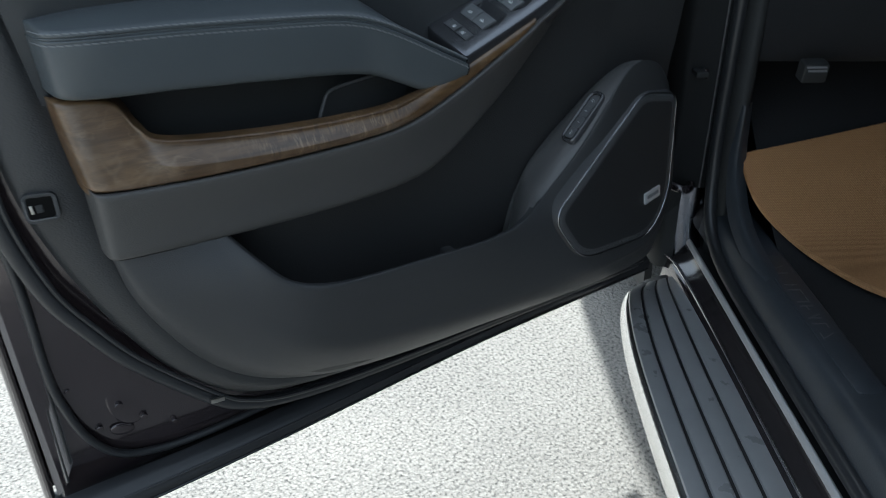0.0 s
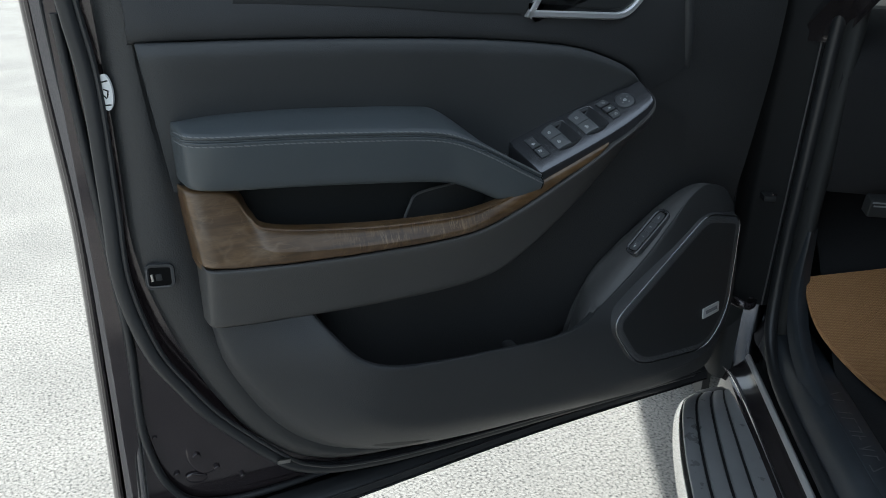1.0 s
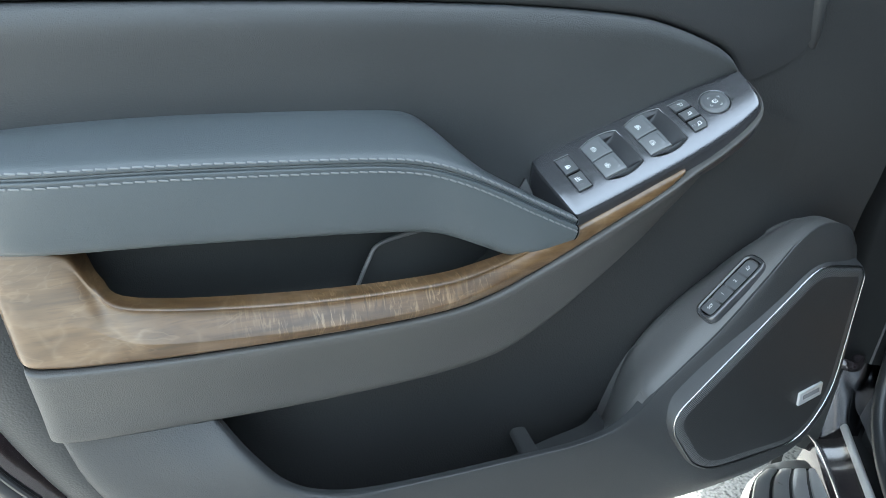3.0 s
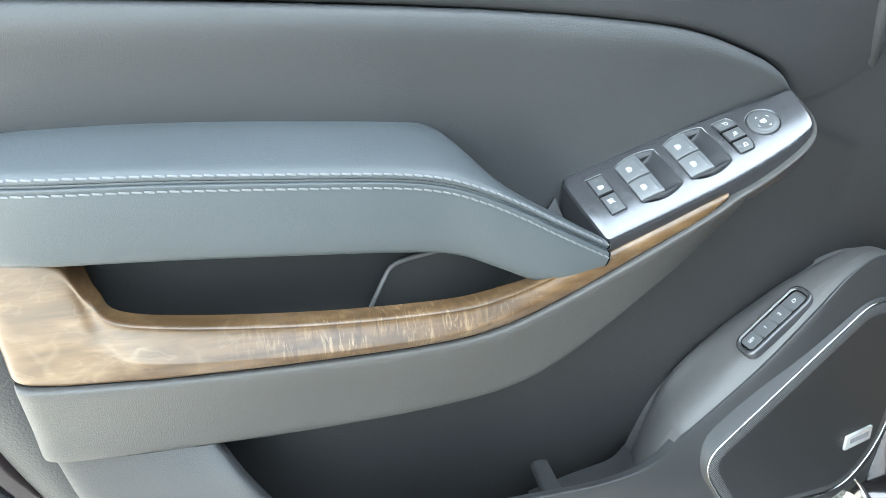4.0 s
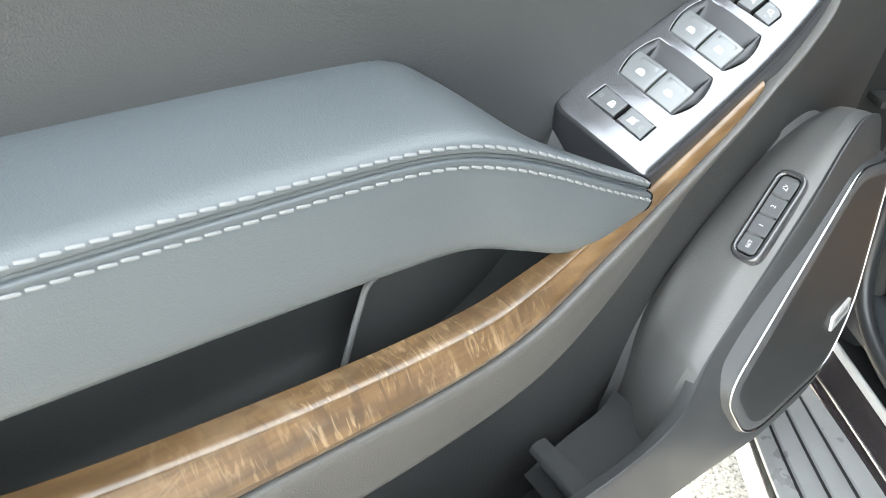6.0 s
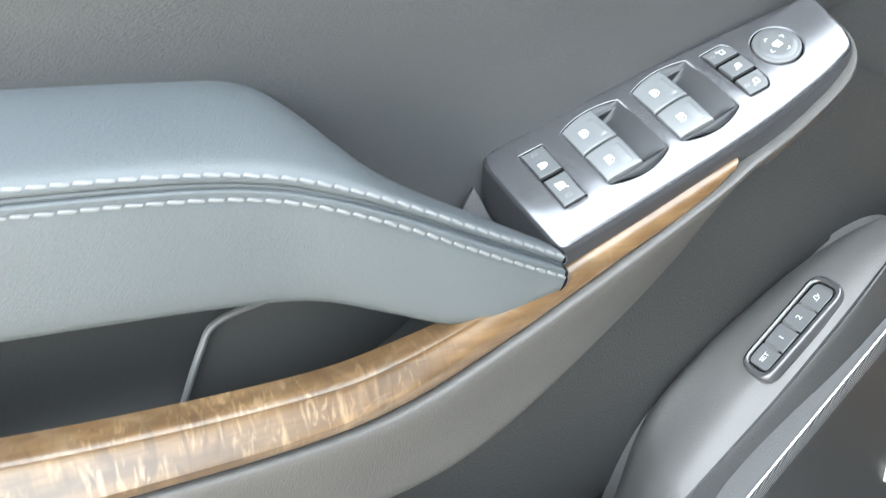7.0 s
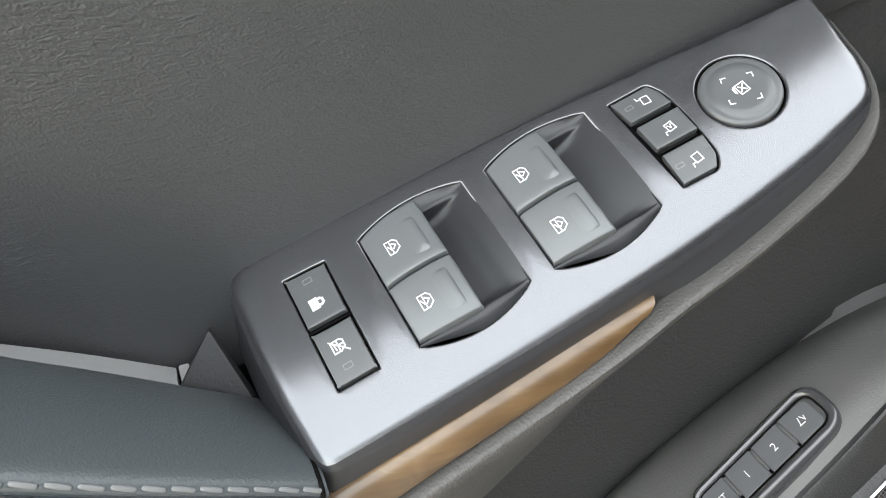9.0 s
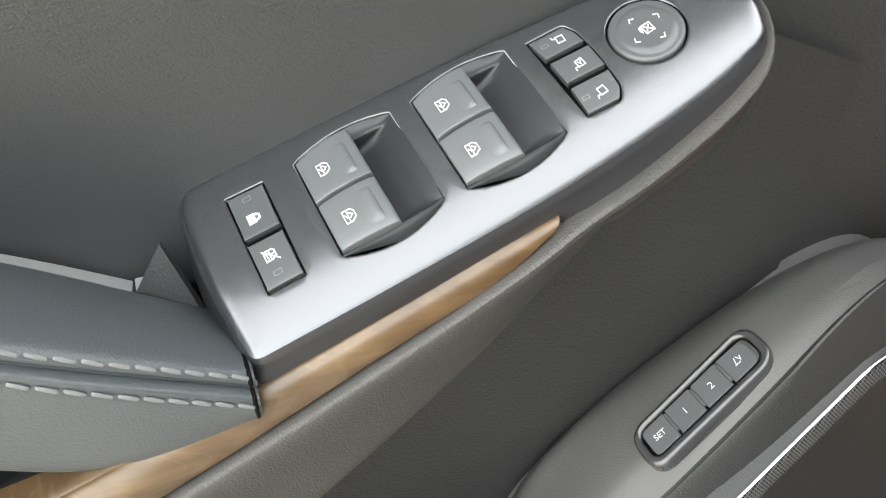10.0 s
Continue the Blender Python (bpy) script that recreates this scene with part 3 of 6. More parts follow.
def build_lower_panel():
    # moulded lower door panel with the map pocket's lip and the loudspeaker pod's face
    rim = [(0.214, 1.062, 0.946), (0.234, 1.066, 0.85), (0.3, 1.066, 0.722), (0.385, 1.064, 0.64), (0.5, 1.062, 0.594), (0.66, 1.06, 0.5768), (0.82, 1.06, 0.5723), (0.96, 1.06, 0.567),
           (1.08, 1.06, 0.56), (1.18, 1.06, 0.555), (1.27, 1.06, 0.5452), (1.33, 1.06, 0.5362), (1.362, 1.06, 0.535), (1.374, 1.062, 0.56), (1.378, 1.064, 0.64)]
    rim_roll = [(0.216, 1.044, 0.946), (0.238, 1.046, 0.853), (0.306, 1.046, 0.728), (0.39, 1.044, 0.648), (0.503, 1.042, 0.603), (0.66, 1.038, 0.5856), (0.82, 1.036, 0.5805), (0.96, 1.034, 0.575),
                (1.08, 1.033, 0.568), (1.18, 1.033, 0.563), (1.268, 1.034, 0.5538), (1.326, 1.036, 0.5465), (1.354, 1.04, 0.548), (1.364, 1.045, 0.572), (1.37, 1.05, 0.65)]
    foot_face = [(0.228, 1.032, 0.946), (0.255, 1.022, 0.862), (0.326, 1.014, 0.75), (0.408, 1.006, 0.676), (0.52, 1, 0.63), (0.67, 0.996, 0.6096), (0.82, 0.992, 0.6011), (0.96, 0.986, 0.595),
                 (1.08, 0.982, 0.59), (1.17, 0.982, 0.587), (1.25, 0.986, 0.5852), (1.305, 0.994, 0.587), (1.338, 1, 0.6001), (1.352, 1.01, 0.64), (1.36, 1.018, 0.71)]
    lower_face = [(0.285, 1.023, 0.945), (0.315, 1.0, 0.872), (0.37, 0.984, 0.79), (0.445, 0.968, 0.73), (0.54, 0.962, 0.69), (0.68, 0.958, 0.668), (0.82, 0.952, 0.655), (0.955, 0.945, 0.65),
                  (1.06, 0.938, 0.65), (1.14, 0.937, 0.655), (1.215, 0.94, 0.665), (1.275, 0.95, 0.685), (1.315, 0.962, 0.72), (1.338, 0.98, 0.78), (1.350, 0.998, 0.84)]
    middle_face = [(0.315, 1.020, 0.9445), (0.345, 0.991, 0.882), (0.395, 0.973, 0.815), (0.465, 0.958, 0.768), (0.55, 0.954, 0.740), (0.685, 0.950, 0.722), (0.82, 0.944, 0.712), (0.945, 0.936, 0.715),
                   (1.035, 0.924, 0.705), (1.12, 0.925, 0.700), (1.20, 0.929, 0.703), (1.262, 0.937, 0.73), (1.305, 0.952, 0.80), (1.330, 0.974, 0.86), (1.345, 0.998, 0.885)]
    upper_face = [(0.345, 1.018, 0.944), (0.375, 0.985, 0.892), (0.418, 0.964, 0.84), (0.485, 0.952, 0.805), (0.56, 0.949, 0.79), (0.69, 0.945, 0.775), (0.82, 0.940, 0.77), (0.93, 0.937, 0.785),
                  (1.01, 0.9385, 0.82), (1.09, 0.9505, 0.87), (1.165, 0.963, 0.92), (1.235, 0.9705, 0.945), (1.285, 0.975, 0.95), (1.318, 0.985, 0.945), (1.338, 1.0, 0.93)]
    crest = [(0.366, 1.016, 0.944), (0.397, 0.98, 0.900), (0.436, 0.961, 0.858), (0.494, 0.949, 0.838), (0.58, 0.946, 0.829), (0.70, 0.943, 0.822), (0.82, 0.940, 0.818), (0.895, 0.944, 0.828),
             (0.960, 0.960, 0.853), (1.05, 0.9695, 0.916), (1.115, 0.9725, 0.985), (1.165, 0.978, 1.036), (1.215, 0.985, 1.053), (1.275, 0.992, 1.035), (1.325, 1.006, 0.99)]
    crest_top = [(0.371, 1.021, 0.9445), (0.401, 0.986, 0.9045), (0.440, 0.966, 0.863), (0.496, 0.954, 0.843), (0.58, 0.952, 0.8325), (0.70, 0.949, 0.8255), (0.82, 0.946, 0.8215), (0.894, 0.950, 0.8330),
                 (0.958, 0.967, 0.8600), (1.048, 0.9770, 0.9235), (1.112, 0.980, 0.9920), (1.163, 0.985, 1.0415), (1.215, 0.993, 1.0560), (1.276, 1.000, 1.0380), (1.327, 1.014, 0.9915)]
    crest_back = [(0.374, 1.030, 0.943), (0.404, 0.996, 0.903), (0.442, 0.976, 0.861), (0.497, 0.964, 0.840), (0.58, 0.96, 0.829), (0.70, 0.957, 0.822), (0.82, 0.954, 0.818), (0.893, 0.960, 0.8300),
                  (0.957, 0.980, 0.8610), (1.048, 0.9900, 0.9250), (1.112, 0.993, 0.9930), (1.163, 0.998, 1.0410), (1.216, 1.006, 1.0540), (1.277, 1.013, 1.0350), (1.328, 1.026, 0.9870)]
    r = [rim, rim_roll, foot_face, lower_face, middle_face, upper_face, crest, crest_top, crest_back]
    mesh_object("lower_panel", loft_bm(r, 5, 4), PLASTIC, door, "charcoal moulded lower door panel")
    mesh_object("panel_top_edge", loft_bm([[(0.216, 1.044, 0.946), (0.228, 1.032, 0.946), (0.285, 1.023, 0.945), (0.345, 1.018, 0.944), (0.371, 1.021, 0.9445)],
                                           [(0.220, 1.048, 0.9475), (0.232, 1.037, 0.9475), (0.285, 1.029, 0.9465), (0.345, 1.024, 0.9455), (0.371, 1.026, 0.9455)],
                                           [(0.220, 1.07, 0.952), (0.232, 1.07, 0.952), (0.285, 1.07, 0.95), (0.345, 1.07, 0.948), (0.375, 1.07, 0.946)]], 4, 2), PLASTIC, door)
    # the pocket behind the lip
    p = [[(0.374, 1.016, 0.943), (0.404, 0.994, 0.900), (0.442, 0.974, 0.857), (0.497, 0.962, 0.836), (0.58, 0.958, 0.825), (0.70, 0.955, 0.817), (0.82, 0.952, 0.813), (0.90, 0.953, 0.832)],
         [(0.377, 1.024, 0.90), (0.408, 1.002, 0.85), (0.442, 0.984, 0.80), (0.5, 0.972, 0.77), (0.58, 0.968, 0.75), (0.70, 0.966, 0.74), (0.82, 0.964, 0.74), (0.90, 0.964, 0.75)],
         [(0.39, 1.04, 0.75), (0.42, 1.02, 0.69), (0.46, 1.0, 0.655), (0.52, 0.99, 0.64), (0.6, 0.985, 0.635), (0.72, 0.985, 0.635), (0.82, 0.985, 0.64), (0.90, 0.985, 0.65)],
         [(0.40, 1.07, 0.72), (0.43, 1.075, 0.67), (0.47, 1.075, 0.645), (0.53, 1.075, 0.635), (0.62, 1.075, 0.63), (0.73, 1.075, 0.63), (0.83, 1.075, 0.632), (0.91, 1.075, 0.64)]]
    mesh_object("map_pocket", loft_bm(p, 4, 4), PLASTIC_DARK, door, "dark plastic map pocket liner")
    # back wall of the pocket and dark panel behind the pod
    w = [[(0.36, 1.072, 0.98), (0.5, 1.068, 0.975), (0.66, 1.066, 0.98), (0.80, 1.064, 1.05), (0.95, 1.06, 1.17), (1.07, 1.062, 1.22), (1.20, 1.066, 1.18)],
         [(0.36, 1.074, 0.85), (0.5, 1.072, 0.85), (0.66, 1.072, 0.86), (0.80, 1.072, 0.90), (0.95, 1.072, 0.98), (1.07, 1.07, 1.06), (1.20, 1.07, 1.10)],
         [(0.38, 1.078, 0.64), (0.5, 1.076, 0.63), (0.66, 1.076, 0.63), (0.80, 1.076, 0.65), (0.95, 1.076, 0.75), (1.07, 1.074, 0.92), (1.20, 1.072, 1.00)]]
    mesh_object("pocket_back", loft_bm(w, 5, 5), BASE, door, "charcoal back wall of the map pocket")
    # divider that holds a bottle
    mesh_object("bottle_divider", loft_bm([[(0.752, 0.964, 0.770), (0.762, 1.0, 0.765), (0.772, 1.05, 0.760)],
                                           [(0.757, 0.964, 0.779), (0.767, 1.0, 0.774), (0.777, 1.05, 0.768)],
                                           [(0.778, 0.964, 0.777), (0.786, 1.0, 0.772), (0.794, 1.05, 0.766)],
                                           [(0.783, 0.966, 0.765), (0.790, 1.0, 0.760), (0.798, 1.05, 0.754)],
                                           [(0.788, 0.985, 0.66), (0.795, 1.02, 0.66), (0.803, 1.06, 0.66)]], 4, 3, skirt=0.0), PLASTIC, door)
    mesh_object("pocket_step", loft_bm([[(0.77, 0.985, 0.70), (0.775, 1.02, 0.70), (0.78, 1.06, 0.70)],
                                        [(0.84, 0.975, 0.715), (0.845, 1.02, 0.715), (0.85, 1.06, 0.715)],
                                        [(0.895, 0.962, 0.735), (0.90, 1.02, 0.732), (0.905, 1.055, 0.73)],
                                        [(0.915, 0.958, 0.76), (0.92, 1.02, 0.757), (0.925, 1.055, 0.752)]], 4, 3), PLASTIC, door)


build_lower_panel()


def build_pod():
    # sloping top of the loudspeaker pod, from its crest back to the panel
    front = [(0.887, 0.970, 0.665), (0.901, 0.967, 0.775), (0.924, 0.9600, 0.8440), (0.958, 0.9672, 0.8600), (1.048, 0.9768, 0.9237), (1.112, 0.9798, 0.9922), (1.163, 0.9848, 1.0417), (1.215, 0.9928, 1.0562), (1.276, 0.9998, 1.0382), (1.327, 1.0138, 0.9917)]
    fore = [(0.890, 0.984, 0.665), (0.902, 0.980, 0.768), (0.928, 0.9790, 0.8450), (0.961, 0.9850, 0.8690), (1.047, 0.9900, 0.9340), (1.108, 0.9930, 0.9945), (1.159, 0.9970, 1.0405), (1.213, 1.0030, 1.0558), (1.274, 1.0080, 1.0400), (1.329, 1.0180, 0.9915)]
    mid = [(0.898, 1.003, 0.665), (0.909, 0.999, 0.770), (0.935, 1.0020, 0.8420), (0.967, 1.0040, 0.8730), (1.046, 1.0050, 0.9390), (1.106, 1.0070, 0.9945), (1.156, 1.0100, 1.0355), (1.210, 1.0140, 1.0530), (1.271, 1.0170, 1.0405), (1.331, 1.0230, 0.9910)]
    aft = [(0.910, 1.030, 0.665), (0.922, 1.022, 0.770), (0.948, 1.0280, 0.8380), (0.977, 1.0320, 0.8730), (1.046, 1.0360, 0.9350), (1.102, 1.0370, 0.9840), (1.152, 1.0360, 1.0215), (1.207, 1.0330, 1.0455), (1.268, 1.0320, 1.0400), (1.336, 1.0370, 0.9900)]
    back = [(0.926, 1.054, 0.665), (0.938, 1.046, 0.765), (0.960, 1.0520, 0.8330), (0.990, 1.0570, 0.8790), (1.050, 1.0640, 0.9235), (1.102, 1.0640, 0.9600), (1.151, 1.0580, 0.9985), (1.210, 1.0470, 1.0330), (1.270, 1.0430, 1.0350), (1.343, 1.0470, 0.9850)]
    roll = [(0.938, 1.070, 0.665), (0.950, 1.062, 0.745), (0.972, 1.0700, 0.8130), (1.003, 1.0760, 0.8580), (1.062, 1.0820, 0.9030), (1.113, 1.0810, 0.9400), (1.162, 1.0740, 0.9790), (1.220, 1.0640, 1.0140), (1.279, 1.0600, 1.0170), (1.349, 1.0600, 0.9680)]
    mesh_object("pod_top", loft_bm([front, fore, mid, aft, back, roll], 6, 5, skirt=0.015), POD_TOP, door, "satin charcoal top of the loudspeaker pod, light from above in its tone")


build_pod()


def pod_y(x, z):
    return 0.935 + 0.15 * (z - 0.78) + 0.05 * (x - 1.1)


def build_speaker():
    sp = part_group("loudspeaker", (1.15, 0.95, 0.8), "")
    o2 = rounded([Vector(p) for p in ((0.948, 0.824), (1.018, 0.714), (1.120, 0.706), (1.228, 0.699), (1.288, 0.768), (1.314, 0.980), (1.208, 1.003))],
                 [0.04, 0.05, 0.1, 0.06, 0.09, 0.025, 0.03], 8)
    o2 = ccw(o2)
    P = lambda p, d=0.0: Vector((p.x, pod_y(p.x, p.y) - 0.002 + d, p.y))
    # chrome ring
    bm = bmesh.new()
    rings = []
    for d, y in ((-0.0003, 0.008), (-0.0002, -0.0003), (0.0003, -0.0012), (0.0009, -0.0014), (0.0014, -0.0004), (0.0016, 0.008)):
        rings.append([bm.verts.new(P(p, y)) for p in inset(o2, d)])
    for a, b in zip(rings[:-1], rings[1:]):
        for i in range(len(a)):
            k = (i + 1) % len(a)
            bm.faces.new((a[i], a[k], b[k], b[i]))
    mesh_object("trim_ring", bm, DARK_CHROME, sp, "slim chrome ring")
    # bowed grille: perforated border round a plain cloth field
    mid = sum(o2, Vector((0, 0))) / len(o2)
    field = inset(o2, 0.016)
    border = [(inset(o2, d), y) for d, y in ((0.0022, 0.004), (0.0030, 0.0005), (0.006, -0.0014), (0.011, -0.0022), (0.016, -0.0026))]
    cloth = [(field, -0.0026)] + [([mid.lerp(p, f) for p in field], -0.003) for f in (0.8, 0.5, 0.2)]
    for name, loops, mat, label in (("grille_border", border, GRILLE, "finely perforated border"), ("grille", cloth, CLOTH, "black grille field")):
        bm = bmesh.new()
        rings = [[bm.verts.new(P(p, y)) for p in loop] for loop, y in loops]
        for a, b in zip(rings[:-1], rings[1:]):
            for i in range(len(a)):
                k = (i + 1) % len(a)
                bm.faces.new((a[i], a[k], b[k], b[i]))
        if name == "grille":
            bm.faces.new(rings[-1])
        mesh_object(name, bm, mat, sp, label)
    # dark surround under the ring
    bm = bmesh.new()
    rings = []
    for d, y in ((-0.011, 0.030), (-0.0055, 0.013), (-0.0028, 0.0045), (-0.0012, 0.001), (-0.0005, 0.0004), (0.0, 0.008)):
        rings.append([bm.verts.new(P(p, y)) for p in inset(o2, d)])
    for a, b in zip(rings[:-1], rings[1:]):
        for i in range(len(a)):
            k = (i + 1) % len(a)
            bm.faces.new((a[i], a[k], b[k], b[i]))
    mesh_object("surround", bm, PLASTIC, sp)
    M = frame_on((1.230, pod_y(1.230, 0.790) - 0.0058, 0.790), (1, 0.05 + 0.15 * 0.12, 0.12), (0, 0.15, 1))
    o = rounded([Vector(p) for p in ((-0.026, -0.0125), (0.023, -0.011), (0.026, 0.011), (-0.023, 0.010))], 0.002, 2)
    mesh_object("badge", prism_bm(o, -0.003, 0.003, M, 0.0008, 2), ALLOY, sp, "small blank silver badge")
    mesh_object("badge_inlay", strokes_bm([[(-0.013, 0.0), (0.014, 0.0005)]], 0.008, M, 0.003), SPK_GREY, sp, smooth=False)
    mesh_object("scuff", prism_bm(rounded([Vector(p) for p in ((1.165, 0.722), (1.205, 0.735), (1.205, 0.737), (1.165, 0.724))], 0.0004, 1), 0, 0.0004,
                                  Matrix(((1, 0, 0, 0), (0.05, 0.15, -1, 0.761), (0, 1, 0, 0), (0, 0, 0, 1)))), POD, sp)


build_speaker()


def build_bolster():
    top = [(0.205, 1.062, 1.064), (0.207, 1.03, 1.062), (0.214, 1.010, 1.059), (0.25, 1.004, 1.0555), (0.33, 0.997, 1.0515), (0.455, 0.988, 1.0495), (0.593, 0.976, 1.0535), (0.67, 0.974, 1.0620),
           (0.75, 0.9785, 1.0870), (0.84, 0.9775, 1.1295), (0.908, 0.977, 1.1645), (0.938, 0.980, 1.1825), (0.980, 0.985, 1.2010), (1.026, 0.992, 1.2285), (1.0455, 1.011, 1.2465), (1.0535, 1.047, 1.260)]
    bot = [(0.206, 1.066, 0.955), (0.208, 1.045, 0.951), (0.216, 1.030, 0.949), (0.25, 1.024, 0.947), (0.33, 1.020, 0.943), (0.455, 1.012, 0.940), (0.60, 1.005, 0.942), (0.70, 1.003, 0.952),
           (0.765, 1.003, 0.979), (0.835, 1.006, 1.025), (0.905, 1.013, 1.074), (0.945, 1.02, 1.104), (0.995, 1.03, 1.14), (1.036, 1.04, 1.18), (1.056, 1.05, 1.215), (1.066, 1.062, 1.25)]
    def mixrow(s, dy, dz=0.0):
        return [tuple(Vector(a).lerp(Vector(b), s) + Vector((0, dy, dz))) for a, b in zip(top, bot)]
    t0 = [(x, y + 0.012, z - 0.001) for x, y, z in top]
    swell = [0.0045 * max(0.0, min(1.0, (p[0] - 0.915) / 0.04)) for p in top]
    t1 = [(x, y - 0.004 - w, z + 0.0012 + 0.5 * w) for (x, y, z), w in zip(top, swell)]
    brow = [(x, y - w, z) for (x, y, z), w in zip(mixrow(0.045, -0.0078), swell)]
    under = [(x + 0.002, y + 0.016, z - 0.004) for x, y, z in bot]
    mesh_object("bolster", loft_bm([t0, t1, brow, mixrow(0.22, -0.0065), mixrow(0.6, -0.003), mixrow(0.93, -0.003), mixrow(1.0, 0.004), under], 4, 4, skirt=0.03), BOLSTER, door,
                "padded charcoal bolster under the wood strip")


build_bolster()


def build_wood():
    bot = [(0.2, 1.06, 1.074), (0.203, 1.03, 1.068), (0.214, 1.010, 1.064), (0.245, 1.004, 1.0595), (0.275, 1.001, 1.0575), (0.30, 0.999, 1.0560), (0.345, 0.995, 1.0540), (0.455, 0.987, 1.0530), (0.593, 0.975, 1.0570),
           (0.67, 0.974, 1.0655), (0.75, 0.9775, 1.0905), (0.84, 0.9770, 1.1330), (0.897, 0.9770, 1.1585), (0.924, 0.979, 1.1775)]
    top = [(0.190, 1.068, 1.178), (0.193, 1.045, 1.1775), (0.202, 1.030, 1.177), (0.232, 1.026, 1.175), (0.262, 1.023, 1.165), (0.281, 1.014, 1.132), (0.312, 1.000, 1.112), (0.455, 0.984, 1.0955), (0.595, 0.973, 1.0920),
           (0.668, 0.974, 1.0970), (0.768, 0.9795, 1.1250), (0.843, 0.9805, 1.1520), (0.902, 0.9810, 1.1755), (0.929, 0.982, 1.186)]
    inn = [(0.191, 1.075, 1.182), (0.194, 1.06, 1.182), (0.204, 1.053, 1.182), (0.237, 1.051, 1.180), (0.273, 1.050, 1.167), (0.288, 1.034, 1.136), (0.316, 1.020, 1.1145), (0.457, 1.006, 1.0990), (0.597, 0.994, 1.0955),
           (0.670, 0.994, 1.1000), (0.775, 0.990, 1.1250), (0.850, 0.9905, 1.1520), (0.905, 0.991, 1.1750), (0.931, 0.992, 1.185)]
    def mixrow(s, dy, slim=0.0, dy_slim=0.0):
        # a clear chamfer on the broad part, a soft roll on the slim front end
        row = []
        for a, b in zip(bot, top):
            w = max(0.0, min(1.0, (a[0] - 0.64) / 0.12))
            h = min(1.15, (b[2] - a[2]) / 0.040) * (0.2 + 0.8 * max(0.0, min(1.0, (a[0] - 0.26) / 0.12)))
            row.append(tuple(Vector(a).lerp(Vector(b), s + slim * w) + Vector((0, dy * h * (1 - w) + dy_slim * w, 0))))
        return row
    b0 = [(x, y + 0.008, z) for x, y, z in bot]
    crest = [tuple(Vector(a).lerp(Vector(b), 0.15) + Vector((0, 0, 0.0005))) for a, b in zip(top, inn)]
    mesh_object("wood_strip", loft_bm([b0, bot, mixrow(0.07, -0.0045, 0, -0.0014), mixrow(0.2, -0.0072, 0.04, -0.0026), mixrow(0.36, -0.0098, 0.12, -0.0031), mixrow(0.42, -0.0092, 0.24, -0.0029), mixrow(0.65, -0.0026, 0.17, -0.0018), mixrow(0.9, 0.004, 0.04, 0.0004), crest, inn], 6, 4, skirt=0.014, depth=(0, 0.35, -1)), WOOD, door, "satin brown burl wood strip")


build_wood()


def build_cubby():
    # grab-handle well behind the wood strip
    w = [[(0.24, 1.03, 1.20), (0.32, 1.03, 1.19), (0.45, 1.03, 1.185), (0.60, 1.03, 1.17), (0.69, 1.025, 1.14), (0.76, 1.02, 1.13)],
         [(0.255, 1.05, 1.185), (0.33, 1.072, 1.17), (0.45, 1.074, 1.165), (0.60, 1.07, 1.155), (0.69, 1.06, 1.13), (0.765, 1.035, 1.128)],
         [(0.27, 1.055, 1.15), (0.335, 1.074, 1.12), (0.455, 1.076, 1.105), (0.60, 1.072, 1.10), (0.69, 1.06, 1.105), (0.765, 1.035, 1.124)],
         [(0.285, 1.04, 1.122), (0.335, 1.066, 1.06), (0.455, 1.066, 1.045), (0.60, 1.06, 1.045), (0.69, 1.05, 1.07), (0.765, 1.03, 1.120)],
         [(0.30, 1.016, 1.104), (0.338, 1.012, 1.055), (0.455, 1.0, 1.04), (0.60, 0.988, 1.042), (0.69, 0.988, 1.065), (0.765, 0.995, 1.118)]]
    mesh_object("handle_well", loft_bm(w, 5, 5), PLASTIC_DARK, door, "dark plastic pull-handle well")
    mesh_object("well_rib", tube_bm([(0.522, 1.026, 1.028), (0.540, 1.030, 1.070), (0.556, 1.034, 1.103), (0.568, 1.037, 1.118), (0.60, 1.041, 1.123), (0.66, 1.046, 1.126)], 0.0024, 5, 8), POD, door)
    mesh_object("well_end", loft_bm([[(0.526, 1.030, 1.026), (0.553, 1.038, 1.09), (0.578, 1.042, 1.118), (0.61, 1.046, 1.126)],
                                     [(0.69, 1.04, 1.03), (0.71, 1.044, 1.09), (0.72, 1.042, 1.11), (0.73, 1.04, 1.12)]], 4, 4), PLASTIC_DARK, door)


build_cubby()

ARM_STITCH = [(0.190, 1.066, 1.265), (0.193, 1.036, 1.267), (0.205, 1.004, 1.2680), (0.250, 0.989, 1.2668), (0.350, 0.987, 1.2610), (0.460, 0.986, 1.2520), (0.550, 0.985, 1.2435), (0.600, 0.983, 1.2348),
              (0.640, 0.980, 1.2208), (0.680, 0.978, 1.2012), (0.725, 0.976, 1.1762), (0.785, 0.975, 1.1435)]


